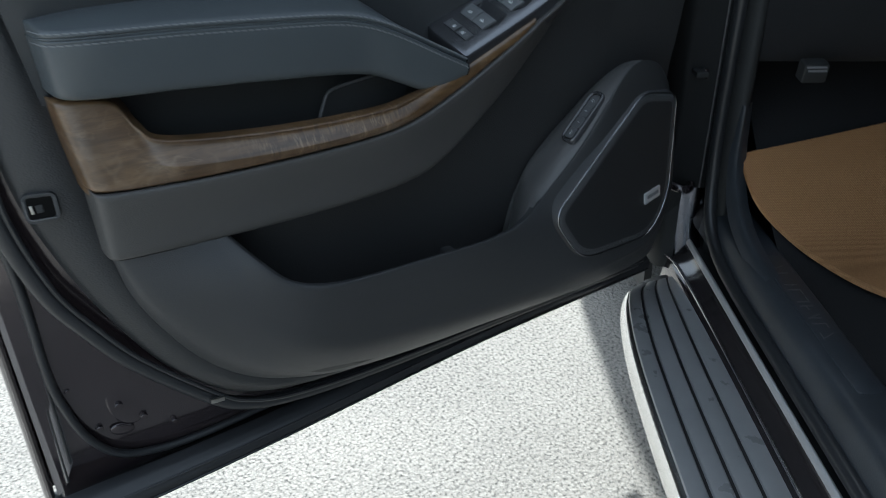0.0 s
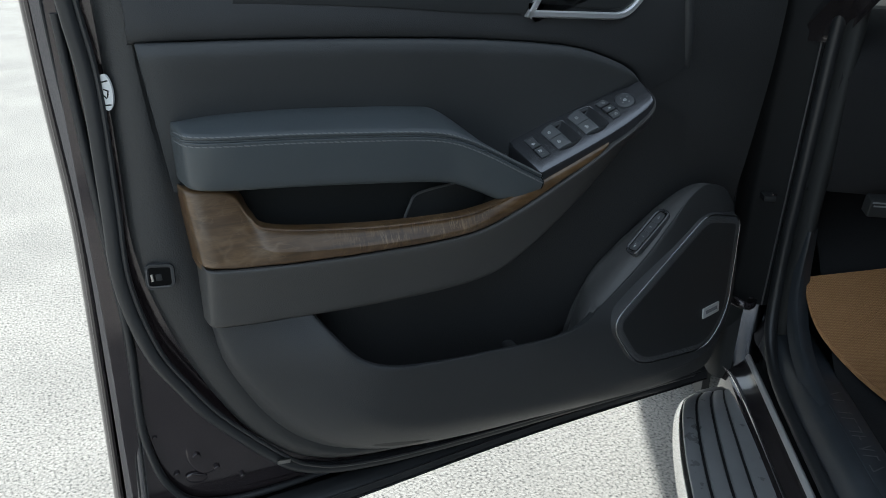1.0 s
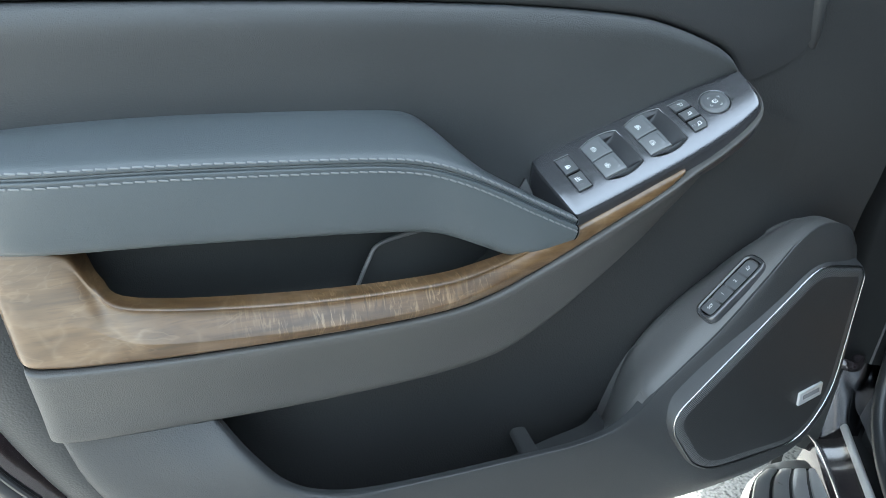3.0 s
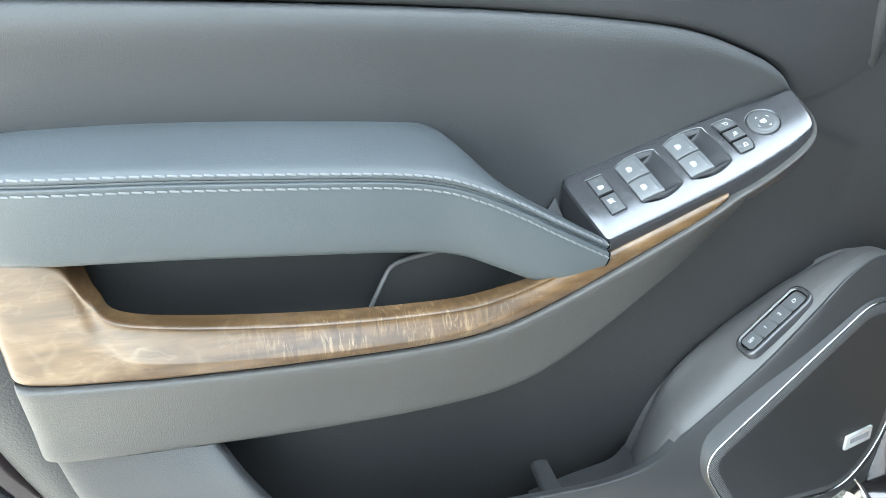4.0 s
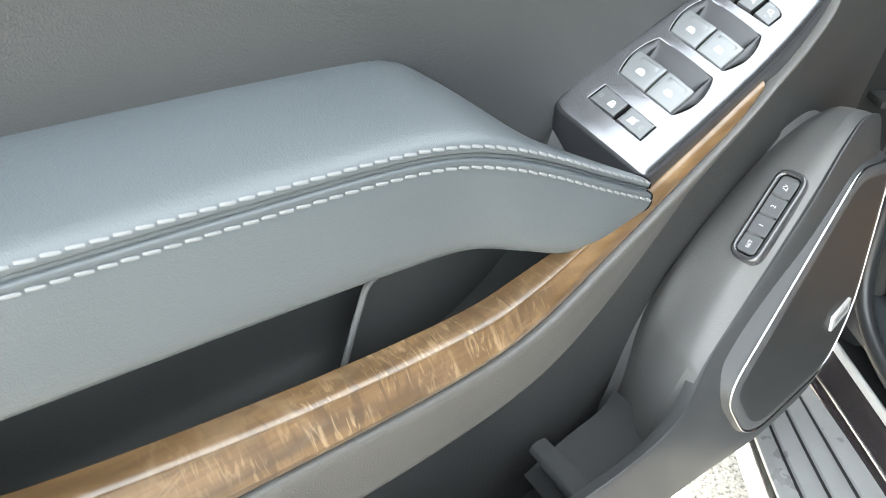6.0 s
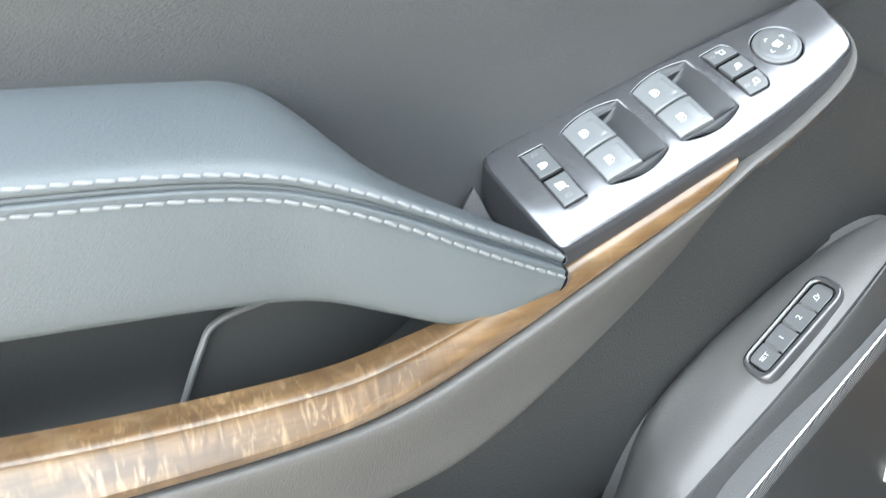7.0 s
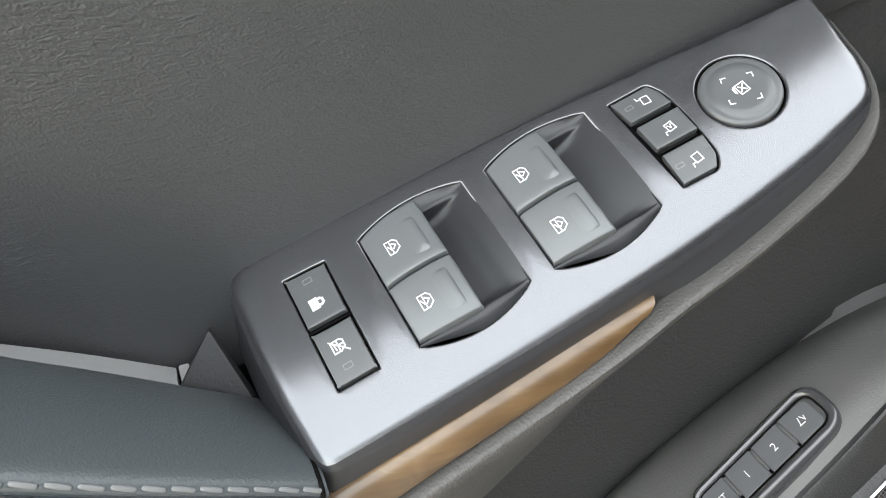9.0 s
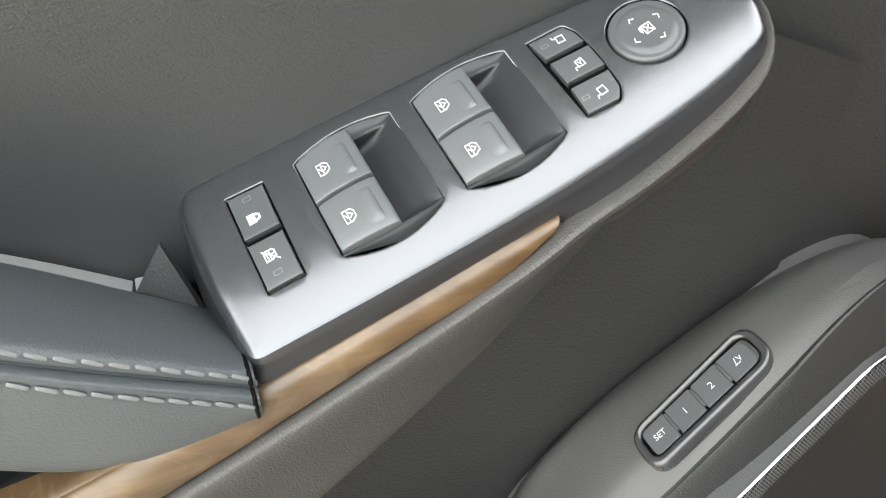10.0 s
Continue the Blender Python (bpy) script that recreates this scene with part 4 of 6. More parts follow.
def build_armrest():
    arm = part_group("armrest", (0.5, 1.0, 1.2), "slate leather armrest with double pale stitching")
    up = ARM_STITCH
    bot = [(0.192, 1.066, 1.196), (0.195, 1.038, 1.193), (0.207, 1.010, 1.189), (0.248, 0.998, 1.1855), (0.350, 0.995, 1.1780), (0.460, 0.994, 1.1675), (0.560, 0.993, 1.1570), (0.620, 0.993, 1.1460),
           (0.667, 0.987, 1.1265), (0.708, 0.984, 1.1070), (0.743, 0.981, 1.1030), (0.785, 0.980, 1.1160)]
    back = [(0.190, 1.070, 1.272), (0.192, 1.069, 1.273), (0.204, 1.067, 1.275), (0.255, 1.070, 1.280), (0.36, 1.073, 1.280), (0.472, 1.074, 1.2735), (0.565, 1.072, 1.2655), (0.604, 1.066, 1.259),
            (0.634, 1.057, 1.239), (0.672, 1.049, 1.1955), (0.718, 1.046, 1.1645), (0.786, 1.040, 1.122)]
    def off(row, dy, dz, dx=0.0):
        return [(x + dx, y + dy, z + dz) for x, y, z in row]
    def mixr(a, b, s, dy=0.0, dz=0.0):
        return [tuple(Vector(p).lerp(Vector(q), s) + Vector((0, dy, dz))) for p, q in zip(a, b)]
    low = [(x, y - 0.004 * max(0.0, min(1.0, (x - 0.6) / 0.12)), z - 0.0135) for x, y, z in up]
    groove = off(up, 0.0052, -0.007)
    rows = [off(bot, 0.03, -0.004), off(bot, 0.008, -0.003), mixr(bot, low, 0.08, -0.002), mixr(bot, low, 0.5, -0.003), mixr(bot, low, 0.9, -0.0015),
            off(low, 0, 0), off(low, -0.0004, 0.0035), off(low, 0.0012, 0.0050), groove, off(up, 0.0006, -0.0048), off(up, -0.0008, -0.0033), up, mixr(up, back, 0.12, -0.001, 0.004), mixr(up, back, 0.5, 0, 0.007), mixr(up, back, 0.9, 0, 0.003),
            off(back, 0.002, -0.004), off(back, 0.002, -0.03)]
    mesh_object("armrest_cover", loft_bm(rows, 5, 3), LEATHER, arm, "slate leather cover")
    # piping in the seam
    mesh_object("seam_welt", tube_bm(off(up, 0.0026, -0.0068), 0.0017, 6, 8), LEATHER, arm)
    front = [(0.630, 1.048, 1.2130), (0.660, 1.048, 1.1935), (0.6845, 1.048, 1.1785), (0.710, 1.048, 1.1625), (0.7415, 1.048, 1.1430)]
    rear = [(0.628, 1.068, 1.2065), (0.658, 1.068, 1.1885), (0.682, 1.068, 1.1750), (0.709, 1.068, 1.1590), (0.7420, 1.068, 1.1375)]
    mid = [tuple(Vector(a).lerp(Vector(b), 0.5) + Vector((0, 0, 0.0006))) for a, b in zip(front, rear)]
    mesh_object("lit_ledge", loft_bm([front, mid, rear], 5, 3, skirt=-0.008, depth=(0, 0, 1)), LEDGE, arm, "upward-facing plastic ledge, light from above in its pale tone")
    mesh_object("ledge_clip", box_bm(0.7432, 0.7478, 1.052, 1.066, 1.128, 1.1405, 0.0008), LEDGE, arm)
    # black gap where the cover ends against the switch panel
    def ending(row, f):
        return tuple(Vector(row[-2]).lerp(Vector(row[-1]), f))
    mesh_object("end_gap", tube_bm([ending(row, 0.965) for k, row in enumerate(rows[2:16])], 0.001, 4, 8), GAP, arm)
    # stitches
    sm = bmesh.new()
    bmesh.ops.create_uvsphere(sm, u_segments=10, v_segments=6, radius=1.0)
    for v in sm.verts:
        v.co.x = math.copysign(abs(v.co.x) ** 0.33, v.co.x)
        v.co.y = math.copysign(abs(v.co.y) ** 0.7, v.co.y)
    bmesh.ops.scale(sm, vec=(0.0042, 0.00105, 0.0006), verts=sm.verts[:])
    me = bpy.data.meshes.new("stitch")
    sm.to_mesh(me)
    sm.free()
    me.materials.append(THREAD)
    me.polygons.foreach_set("use_smooth", [True] * len(me.polygons))
    for k, row in enumerate((off(up, -0.0006, -0.0002), off(low, -0.0006, -0.0004))):
        P = spline(row, 30)
        s, nxt = 0.0, 0.02
        for a, b in zip(P[:-1], P[1:]):
            d = (b - a).length
            while nxt <= s + d:
                p = a.lerp(b, (nxt - s) / d)
                t = (b - a).normalized()
                n = Vector((0, -0.95, 0.35)) if k == 0 else Vector((0, -1, 0.0))
                side = t.cross(n).normalized()
                n = side.cross(t).normalized()
                M = Matrix((t, side, n)).transposed().to_4x4()
                M = Matrix.Translation(p) @ M @ pose(0, 0, 0, 0, 0, 6)
                ob = new("stitch", me)
                ob.parent = arm
                ob.matrix_parent_inverse = arm.matrix_world.inverted()
                ob.matrix_basis = M
                nxt += 0.0095
            s += d


build_armrest()


def build_upper_pad():
    top = [(0.158, 1.050, 1.386), (0.20, 1.041, 1.386), (0.33, 1.036, 1.384), (0.512, 1.037, 1.377), (0.671, 1.044, 1.367), (0.80, 1.050, 1.3545), (0.905, 1.053, 1.3385), (0.990, 1.055, 1.3110), (1.033, 1.056, 1.290), (1.051, 1.056, 1.270)]
    low = [(0.186, 1.066, 1.17), (0.22, 1.070, 1.16), (0.33, 1.078, 1.15), (0.512, 1.080, 1.14), (0.671, 1.074, 1.13), (0.80, 1.067, 1.13), (0.90, 1.062, 1.16), (0.975, 1.058, 1.19), (1.020, 1.055, 1.215), (1.046, 1.056, 1.24)]
    def mixr(s, dy, dz=0.0):
        return [tuple(Vector(p).lerp(Vector(q), s) + Vector((0, dy, dz))) for p, q in zip(top, low)]
    rows = [[(x, y + 0.02, z + 0.001) for x, y, z in top], [(x, y + 0.004, z + 0.001) for x, y, z in top], mixr(0.035, -0.003), mixr(0.10, -0.006), mixr(0.25, -0.002), mixr(0.5, 0.002), mixr(0.8, 0.004), low]
    mesh_object("upper_pad", loft_bm(rows, 6, 4, skirt=0.02), PAD, door, "stitched-in charcoal padded upper insert")
    # belt trim above the insert
    seam = [(0.150, 1.070, 1.383), (0.20, 1.062, 1.386), (0.33, 1.056, 1.385), (0.512, 1.056, 1.378), (0.671, 1.060, 1.368), (0.80, 1.064, 1.3555), (0.905, 1.068, 1.340), (0.995, 1.07, 1.3125),
            (1.045, 1.07, 1.289), (1.075, 1.074, 1.255)]
    lip = [(0.150, 1.056, 1.389), (0.20, 1.047, 1.392), (0.33, 1.041, 1.391), (0.512, 1.042, 1.384), (0.671, 1.049, 1.374), (0.80, 1.055, 1.3615), (0.908, 1.059, 1.346), (1.0, 1.062, 1.3190),
           (1.053, 1.065, 1.294), (1.100, 1.073, 1.252)]
    lip_roll = [(0.150, 1.052, 1.41), (0.20, 1.043, 1.412), (0.33, 1.037, 1.412), (0.512, 1.038, 1.405), (0.671, 1.046, 1.392), (0.80, 1.052, 1.378), (0.92, 1.058, 1.366), (1.02, 1.062, 1.352),
                (1.10, 1.066, 1.320), (1.175, 1.072, 1.285)]
    belt_face = [(0.150, 1.054, 1.46), (0.20, 1.048, 1.46), (0.33, 1.044, 1.46), (0.512, 1.046, 1.455), (0.671, 1.052, 1.45), (0.80, 1.056, 1.445), (0.94, 1.06, 1.44), (1.05, 1.062, 1.43),
                 (1.11, 1.061, 1.405), (1.168, 1.064, 1.360)]
    belt_top = [(0.150, 1.06, 1.53), (0.20, 1.056, 1.53), (0.33, 1.054, 1.53), (0.512, 1.056, 1.53), (0.671, 1.06, 1.53), (0.80, 1.062, 1.53), (0.94, 1.064, 1.53), (1.03, 1.064, 1.53),
                (1.09, 1.062, 1.53), (1.138, 1.064, 1.53)]
    b = [seam, lip, lip_roll, belt_face, belt_top]
    mesh_object("belt_trim", loft_bm(b, 5, 4, skirt=0.02), PLASTIC, door, "grained charcoal belt-line trim")
    mesh_object("trim_roll", tube_bm([(1.137, 1.0665, 1.53), (1.149, 1.0655, 1.45), (1.159, 1.0655, 1.40), (1.171, 1.0672, 1.35), (1.186, 1.0765, 1.305), (1.205, 1.096, 1.262)], 0.011, 6, 16), PLASTIC, door, "soft rolled edge of the belt trim")


build_upper_pad()


def build_pull_handle():
    h = part_group("inside_handle", (0.9, 1.05, 1.43), "")
    M = frame_on((0.909, 1.0575, 1.432), (1, 0.03, -0.02), (0, 0.1, 1))
    o = rounded([Vector(p) for p in ((-0.134, -0.035), (0.09, -0.044), (0.14, 0.0), (0.14, 0.05), (-0.08, 0.05))], [0.004, 0.03, 0.03, 0.03, 0.02], 6)
    bm = bmesh.new()
    O = ccw(o)
    rings = [[bm.verts.new(M @ Vector((p.x, p.y, z))) for p in inset(O, d)] for d, z in ((-0.001, -0.010), (0, 0.004), (0.002, 0.007), (0.009, 0.007), (0.012, 0.004), (0.013, -0.02))]
    for a, b in zip(rings[:-1], rings[1:]):
        for i in range(len(a)):
            k = (i + 1) % len(a)
            bm.faces.new((a[i], a[k], b[k], b[i]))
    mesh_object("bezel", bm, ALLOY, h, "satin chrome bezel")
    mesh_object("cup", prism_bm(inset(O, 0.0105), -0.022, -0.006, M), GAP, h)
    mesh_object("lever", prism_bm(inset(O, 0.018), -0.01, 0.004, M, 0.004, 3), PLASTIC_DARK, h, "black pull lever")
    mesh_object("inlay", loft_bm([[(0.29, 1.043, 1.437), (0.42, 1.041, 1.432), (0.54, 1.042, 1.424), (0.66, 1.048, 1.413), (0.775, 1.05, 1.407)],
                                  [(0.29, 1.040, 1.439), (0.42, 1.038, 1.434), (0.54, 1.039, 1.426), (0.66, 1.045, 1.415), (0.775, 1.047, 1.409)],
                                  [(0.30, 1.044, 1.47), (0.42, 1.043, 1.467), (0.54, 1.044, 1.46), (0.66, 1.049, 1.452), (0.79, 1.051, 1.445)]], 5, 3, skirt=0.01), PLASTIC_DARK, h)


build_pull_handle()


# Unseen upper door; dark glass and lean are set for the switch panel's reflections.
def build_door_window():
    lean = lambda z: 1.15 - 0.372 * (z - 1.53)
    path = [(0.055, 1.53), (0.075, 1.70), (0.115, 1.90), (0.18, 1.965), (0.45, 1.995), (0.88, 1.975), (1.17, 1.85), (1.37, 1.67), (1.46, 1.53)]
    P = [(x, lean(z), z) for x, z in path]
    mesh_object("window_frame", tube_bm(P, 0.034, 6, 12), PLASTIC_DARK, door, "unseen black window frame")
    S = spline(P, 6)
    bm = bmesh.new()
    bm.faces.new([bm.verts.new(p) for p in S])
    mesh_object("window_glass", bm, SHADE_GLASS, door, "unseen window glass, darkened to block sky light", smooth=False)


build_door_window()

# ------------------------------------------------------------------ switches on the armrest
import mathutils
PLATE = frame_on((0.783, 0.982, 1.150), (1, 0, 0.38), (0, 1, 0.43))
mm = 0.001


def crown(bm):
    """The panel and all on it follow a gentle crown across its width."""
    back = PLATE.inverted()
    for v in bm.verts:
        q = back @ v.co
        q.z += 0.0012 - (0.0042 if q.y < 0.043 else 0.0024) * ((q.y - 0.043) / 0.045) ** 2
        v.co = PLATE @ q
    return bm


def V2(*pts):
    return [Vector((x * mm, y * mm)) for x, y in pts]


WELL_W, WELL_H = 52.5, 55.5


def bow(t):
    """How far the ends of a window-switch opening bulge, 0 at its corners and 1 in the middle."""
    return math.sin(math.pi * min(max(t, 0.0), 1.0)) ** 0.8


def well_outline(u0, v0):
    """The window-switch opening: straight sides with bowed ends."""
    pts = []
    for i in range(17):
        t = i / 16
        pts.append((u0 + WELL_W * t, v0 - 7.2 * bow(t)))
    for i in range(17):
        t = i / 16
        pts.append((u0 + WELL_W * (1 - t), v0 + WELL_H + 5.8 * bow(t)))
    return V2(*pts)


def inset_by(pts, ds):
    """The outline drawn inwards by a distance of its own at each point."""
    k = len(pts)
    out = []
    for i in range(k):
        t = (pts[(i + 1) % k] - pts[i - 1]).normalized()
        out.append(pts[i] + Vector((-t.y, t.x)) * ds[i])
    return out


WELLS = ((55.0, 18.4), (117.2, 17.3))
KNOB = (228.6, 43.0)


def build_switch_panel():
    sw = part_group("switch_panel", PLATE, "silver-painted switch panel")
    M = PLATE
    out = ccw(rounded(V2((-2, -5), (40, -6.0), (91, -6.8), (150, -7), (200, -4.5), (245, 1), (272, 8.5), (280, 24), (284, 46), (286.5, 68), (231, 75.5), (145, 86), (46, 92.5), (2, 95), (-4, 84), (-5, 45)),
                      [v * mm for v in (9, 20, 30, 30, 25, 20, 14, 10, 8, 3, 30, 30, 30, 9, 9, 20)], 6))
    holes = {
        "lock": ccw(rounded(V2((19.0, 19.3), (39.0, 19.0), (40.4, 74.4), (19.3, 75.8)), 1.4 * mm, 3)),
        "win_a": ccw(well_outline(*WELLS[0])),
        "win_b": ccw(well_outline(*WELLS[1])),
        "mirror": ccw(rounded(V2((180.2, 18.2), (198.5, 17.2), (203.0, 24), (204.2, 44), (203.0, 62), (199.6, 69.6), (178.6, 70.2)), [v * mm for v in (1.5, 3, 5, 20, 5, 3, 1.5)], 4)),
        "knob": ccw(circle(KNOB[0] * mm, KNOB[1] * mm, 19.4 * mm, 56)),
    }
    # rolled rim from the flat down to the sides
    r = 8 * mm
    def roll(p):
        # broad along the front and the rear end, tight where it meets the padded insert
        back = max(0.0, min(1.0, (p.y - (0.060 - 0.07 * p.x)) / 0.02))
        end = max(0.0, min(1.0, (p.x - 0.25) / 0.02))
        rear = max(0.0, min(1.0, (0.012 - p.x) / 0.012))
        return (1.25 - 0.85 * back * (1 - rear)) * (1 - 0.35 * end)
    rolls = [roll(p) for p in out]
    skirt = bmesh.new()
    rings = []
    prof = []
    for s in range(9):
        a = s / 8 * math.pi / 2
        prof.append((r * (1 - math.cos(a)), -r * 0.75 + r * 0.75 * math.sin(a)))
    down = M.to_3x3().inverted() @ Vector((0, 0, -1))
    fwd = M.to_3x3().inverted() @ Vector((0, -1, 0))
    for drop, splay in ((30, 0), (21, 1), (11, 0.45)):
        ring = []
        for p in out:
            w = max(0.0, min(1.0, (0.04 - p.y) / 0.04)) * (10 - 7 * max(0.0, min(1.0, (p.x - 0.11) / 0.09))) * mm
            q = Vector((p.x, p.y, -r * 0.75))
            e = M @ (q + down * drop * mm + fwd * w * splay)
            # along the wood strip the side wall runs down to the crest of the wood
            s = M @ q
            foot = Vector((s.x, 0.9815 + (s.x - 0.778) * 0.0136, 1.1225 + (s.x - 0.778) * 0.40))
            on = max(0.0, min(1.0, (0.03 - p.y) / 0.02)) * max(0.0, min(1.0, (0.955 - s.x) / 0.03))
            t = {30: 1.12, 21: 0.9, 11: 0.4}[drop]
            e = e.lerp(s.lerp(foot, t) + Vector((0, -0.0015 * math.sin(min(1.0, t) * math.pi), 0)), on)
            ring.append(skirt.verts.new(M.inverted() @ e))
        rings.append(ring)
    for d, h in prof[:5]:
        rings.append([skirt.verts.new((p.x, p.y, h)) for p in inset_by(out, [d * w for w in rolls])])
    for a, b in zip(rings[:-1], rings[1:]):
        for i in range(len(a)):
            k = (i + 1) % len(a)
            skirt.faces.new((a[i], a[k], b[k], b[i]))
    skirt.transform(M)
    mesh_object("panel_skirt", crown(skirt), SKIRT, sw, "side wall with its shade put into dark satin")
    bm = bmesh.new()
    rings = []
    for d, h in prof[4:]:
        rings.append([bm.verts.new((p.x, p.y, h)) for p in inset_by(out, [d * w for w in rolls])])
    for a, b in zip(rings[:-1], rings[1:]):
        for i in range(len(a)):
            k = (i + 1) % len(a)
            bm.faces.new((a[i], a[k], b[k], b[i]))
    top = rings[-1]
    rims = [top]
    depth = {"lock": 4, "win_a": 3, "win_b": 3, "mirror": 4, "knob": 5}
    for key, h in holes.items():
        rim = [bm.verts.new((p.x, p.y, 0)) for p in h]
        rims.append(rim)
        a = rim
        for d, z in ((0.35 * mm, -0.08 * mm), (0.7 * mm, -0.4 * mm), (0.85 * mm, -0.9 * mm), (0.9 * mm, -depth[key] * mm)):
            b = [bm.verts.new((p.x, p.y, z)) for p in inset(h, d)]
            for i in range(len(a)):
                k = (i + 1) % len(a)
                bm.faces.new((a[i], a[k], b[k], b[i]))
            a = b
    # flat of the panel: an even net of points between the rim and the openings
    def inside(p, loop):
        hit = False
        for i in range(len(loop)):
            a, b = loop[i - 1], loop[i]
            if (a.y > p.y) != (b.y > p.y) and p.x < (b.x - a.x) * (p.y - a.y) / (b.y - a.y) + a.x:
                hit = not hit
        return hit
    loops = [[v.co.to_2d() for v in rim] for rim in rims]
    free = lambda p, m: inside(p, inset(loops[0], m)) and not any(inside(p, inset(lp, -m)) for lp in loops[1:])
    net = [Vector((x * 4 * mm, y * 4 * mm)) for x in range(-1, 73) for y in range(0, 24)]
    net = [p for p in net if free(p, 1.6 * mm)]
    for lp in loops[1:]:
        net += [p for p in inset(lp, -0.7 * mm)]
    pts, segs, verts = [], [], []
    for rim, lp in zip(rims, loops):
        o = len(pts)
        pts += lp
        verts += rim
        segs += [(o + i, o + (i + 1) % len(lp)) for i in range(len(lp))]
    for p in net:
        pts.append(p)
        verts.append(bm.verts.new((p.x, p.y, 0)))
    flat, _, tris, origin, _, _ = mathutils.geometry.delaunay_2d_cdt(pts, segs, [], 0, 1e-7)
    net_verts = [verts[o[0]] if o else bm.verts.new((p.x, p.y, 0)) for p, o in zip(flat, origin)]
    for t in tris:
        c = (flat[t[0]] + flat[t[1]] + flat[t[2]]) / 3
        corner = [net_verts[i] for i in t]
        if inside(c, loops[0]) and not any(inside(c, lp) for lp in loops[1:]) and not bm.faces.get(corner):
            bm.faces.new(corner)
    bm.transform(M)
    crown(bm)
    mesh_object("panel", bm, SILVER, sw, "satin silver painted plastic", sharp=50)

    # black floors of the gaps
    for key in ("lock", "mirror", "knob"):
        mesh_object("gap_floor", crown(prism_bm(inset(holes[key], 0.3 * mm), -9 * mm, -3.4 * mm, M)), GAP, sw)
        sleeve = bmesh.new()
        ends = [[sleeve.verts.new(M @ Vector((p.x, p.y, z * mm))) for p in inset(holes[key], d * mm)] for d, z in ((0.8, -0.75), (0.95, -0.85), (1.0, -3.6))]
        for lo, hi in zip(ends[:-1], ends[1:]):
            for i in range(len(lo)):
                k = (i + 1) % len(lo)
                sleeve.faces.new((lo[i], lo[k], hi[k], hi[i]))
        mesh_object("gap_sleeve", crown(sleeve), GAP, sw)

    def key_cap(name, pts, lift=0.4, bevel=0.45, rad=1.2, label="", dish=-0.08):
        o = ccw(rounded(V2(*pts), rad * mm, 3))
        return mesh_object(name, crown(prism_bm(inset(o, 1.1 * mm), -3.4 * mm, lift * mm, M, bevel * mm, 3, dish * mm)), BUTTON, sw, label)

    def printed(parent, lines, h, w=0.55, mat=None):
        L = [[(x * mm, y * mm) for x, y in ln] for ln in lines]
        mesh_object("symbol", crown(strokes_bm(L, w * mm, M, h * mm)), mat or WHITE, sw, "" if mat else "white printed symbol", smooth=False)

    # lock switches
    a = key_cap("lock_switch", ((19.6, 48.2), (39.0, 47.4), (40.0, 73.6), (19.9, 75.0)), 0.2)
    def glyph(parent, cu, cv, lines, h, w=0.55, mat=None):
        printed(parent, [[(cu + y, cv - x) for x, y in ln] for ln in lines], h, w, mat)

    lamp = [(-1.1, -1.9), (1.1, -1.9), (1.1, 1.9), (-1.1, 1.9), (-1.1, -1.9)]
    glyph(a, 28.4, 57.6, [[(-2.2, -2.2), (2.2, -2.2)], [(-2.2, -1.2), (2.2, -1.2)], [(-2.2, -0.2), (-0.5, -0.2)], [(0.5, -0.2), (2.2, -0.2)], [(-2.2, 0.7), (2.2, 0.7)], [(-1.5, 0.7), (-1.5, 2.2), (-0.8, 3.1), (0.8, 3.1), (1.5, 2.2), (1.5, 0.7)]], 0.1, 0.95)
    glyph(a, 29.4, 69.0, [lamp], 0.1, 0.28, SPK_GREY)
    b = key_cap("child_lock_switch", ((19.4, 20.2), (38.6, 19.8), (38.9, 45.6), (19.6, 46.4)), 0.6)
    glyph(b, 28.2, 36.0, [[(-2.6, -2.6), (2.4, -2.6), (2.4, 0.4), (1.0, 2.6), (-1.6, 2.6), (-2.6, 1.4), (-2.6, -2.6)], [(-2.6, 0.0), (2.4, 0.0)], [(-1.4, -1.6), (1.2, -1.2)], [(-0.4, 0.2), (-0.4, 2.4)], [(-3.2, -3.0), (3.4, 3.6)]], 0.5, 0.6)
    glyph(b, 28.0, 27.0, [lamp], 0.5, 0.28, SPK_GREY)

    # window switches: hollow scoop with two lifted rockers
    def scoop(u0, v0):
        # floor falls from the far side to the rockers; the bowed ends are shallow crescents
        prof = [(WELL_W, -0.7), (50.5, -1.6), (46, -4.0), (41, -7.4), (36, -9.8), (32, -10.8), (26, -11.2), (0, -11.2)]
        rows = []
        for d, z in prof:
            e = bow(d / WELL_W)
            lo, hi = v0 - 6.9 * e, v0 + WELL_H + 5.5 * e
            cl, ch = max(z, -2.4), max(z, -3.4)
            row = [(lo + 0.3, -0.7), (lo + 0.35 * (v0 + 1.6 - lo), 0.55 * cl - 0.5), (lo + 0.75 * (v0 + 1.6 - lo), 0.9 * cl - 0.2), (v0 + 1.7, cl), (v0 + 2.6, 0.5 * (cl + z) - 0.2), (v0 + 4.2, z)]
            row += [(v0 + WELL_H * f, z) for f in (0.25, 0.5, 0.75)]
            row += [(v0 + WELL_H - 4.4, z), (v0 + WELL_H - 3.0, 0.5 * (ch + z)), (v0 + WELL_H - 2.2, ch), (hi - 0.6 * (hi - v0 - WELL_H + 1.5), 0.8 * ch - 0.2), (hi - 0.3, -0.7)]
            rows.append([tuple(M @ Vector(((u0 + d) * mm, y * mm, q * mm))) for y, q in row])
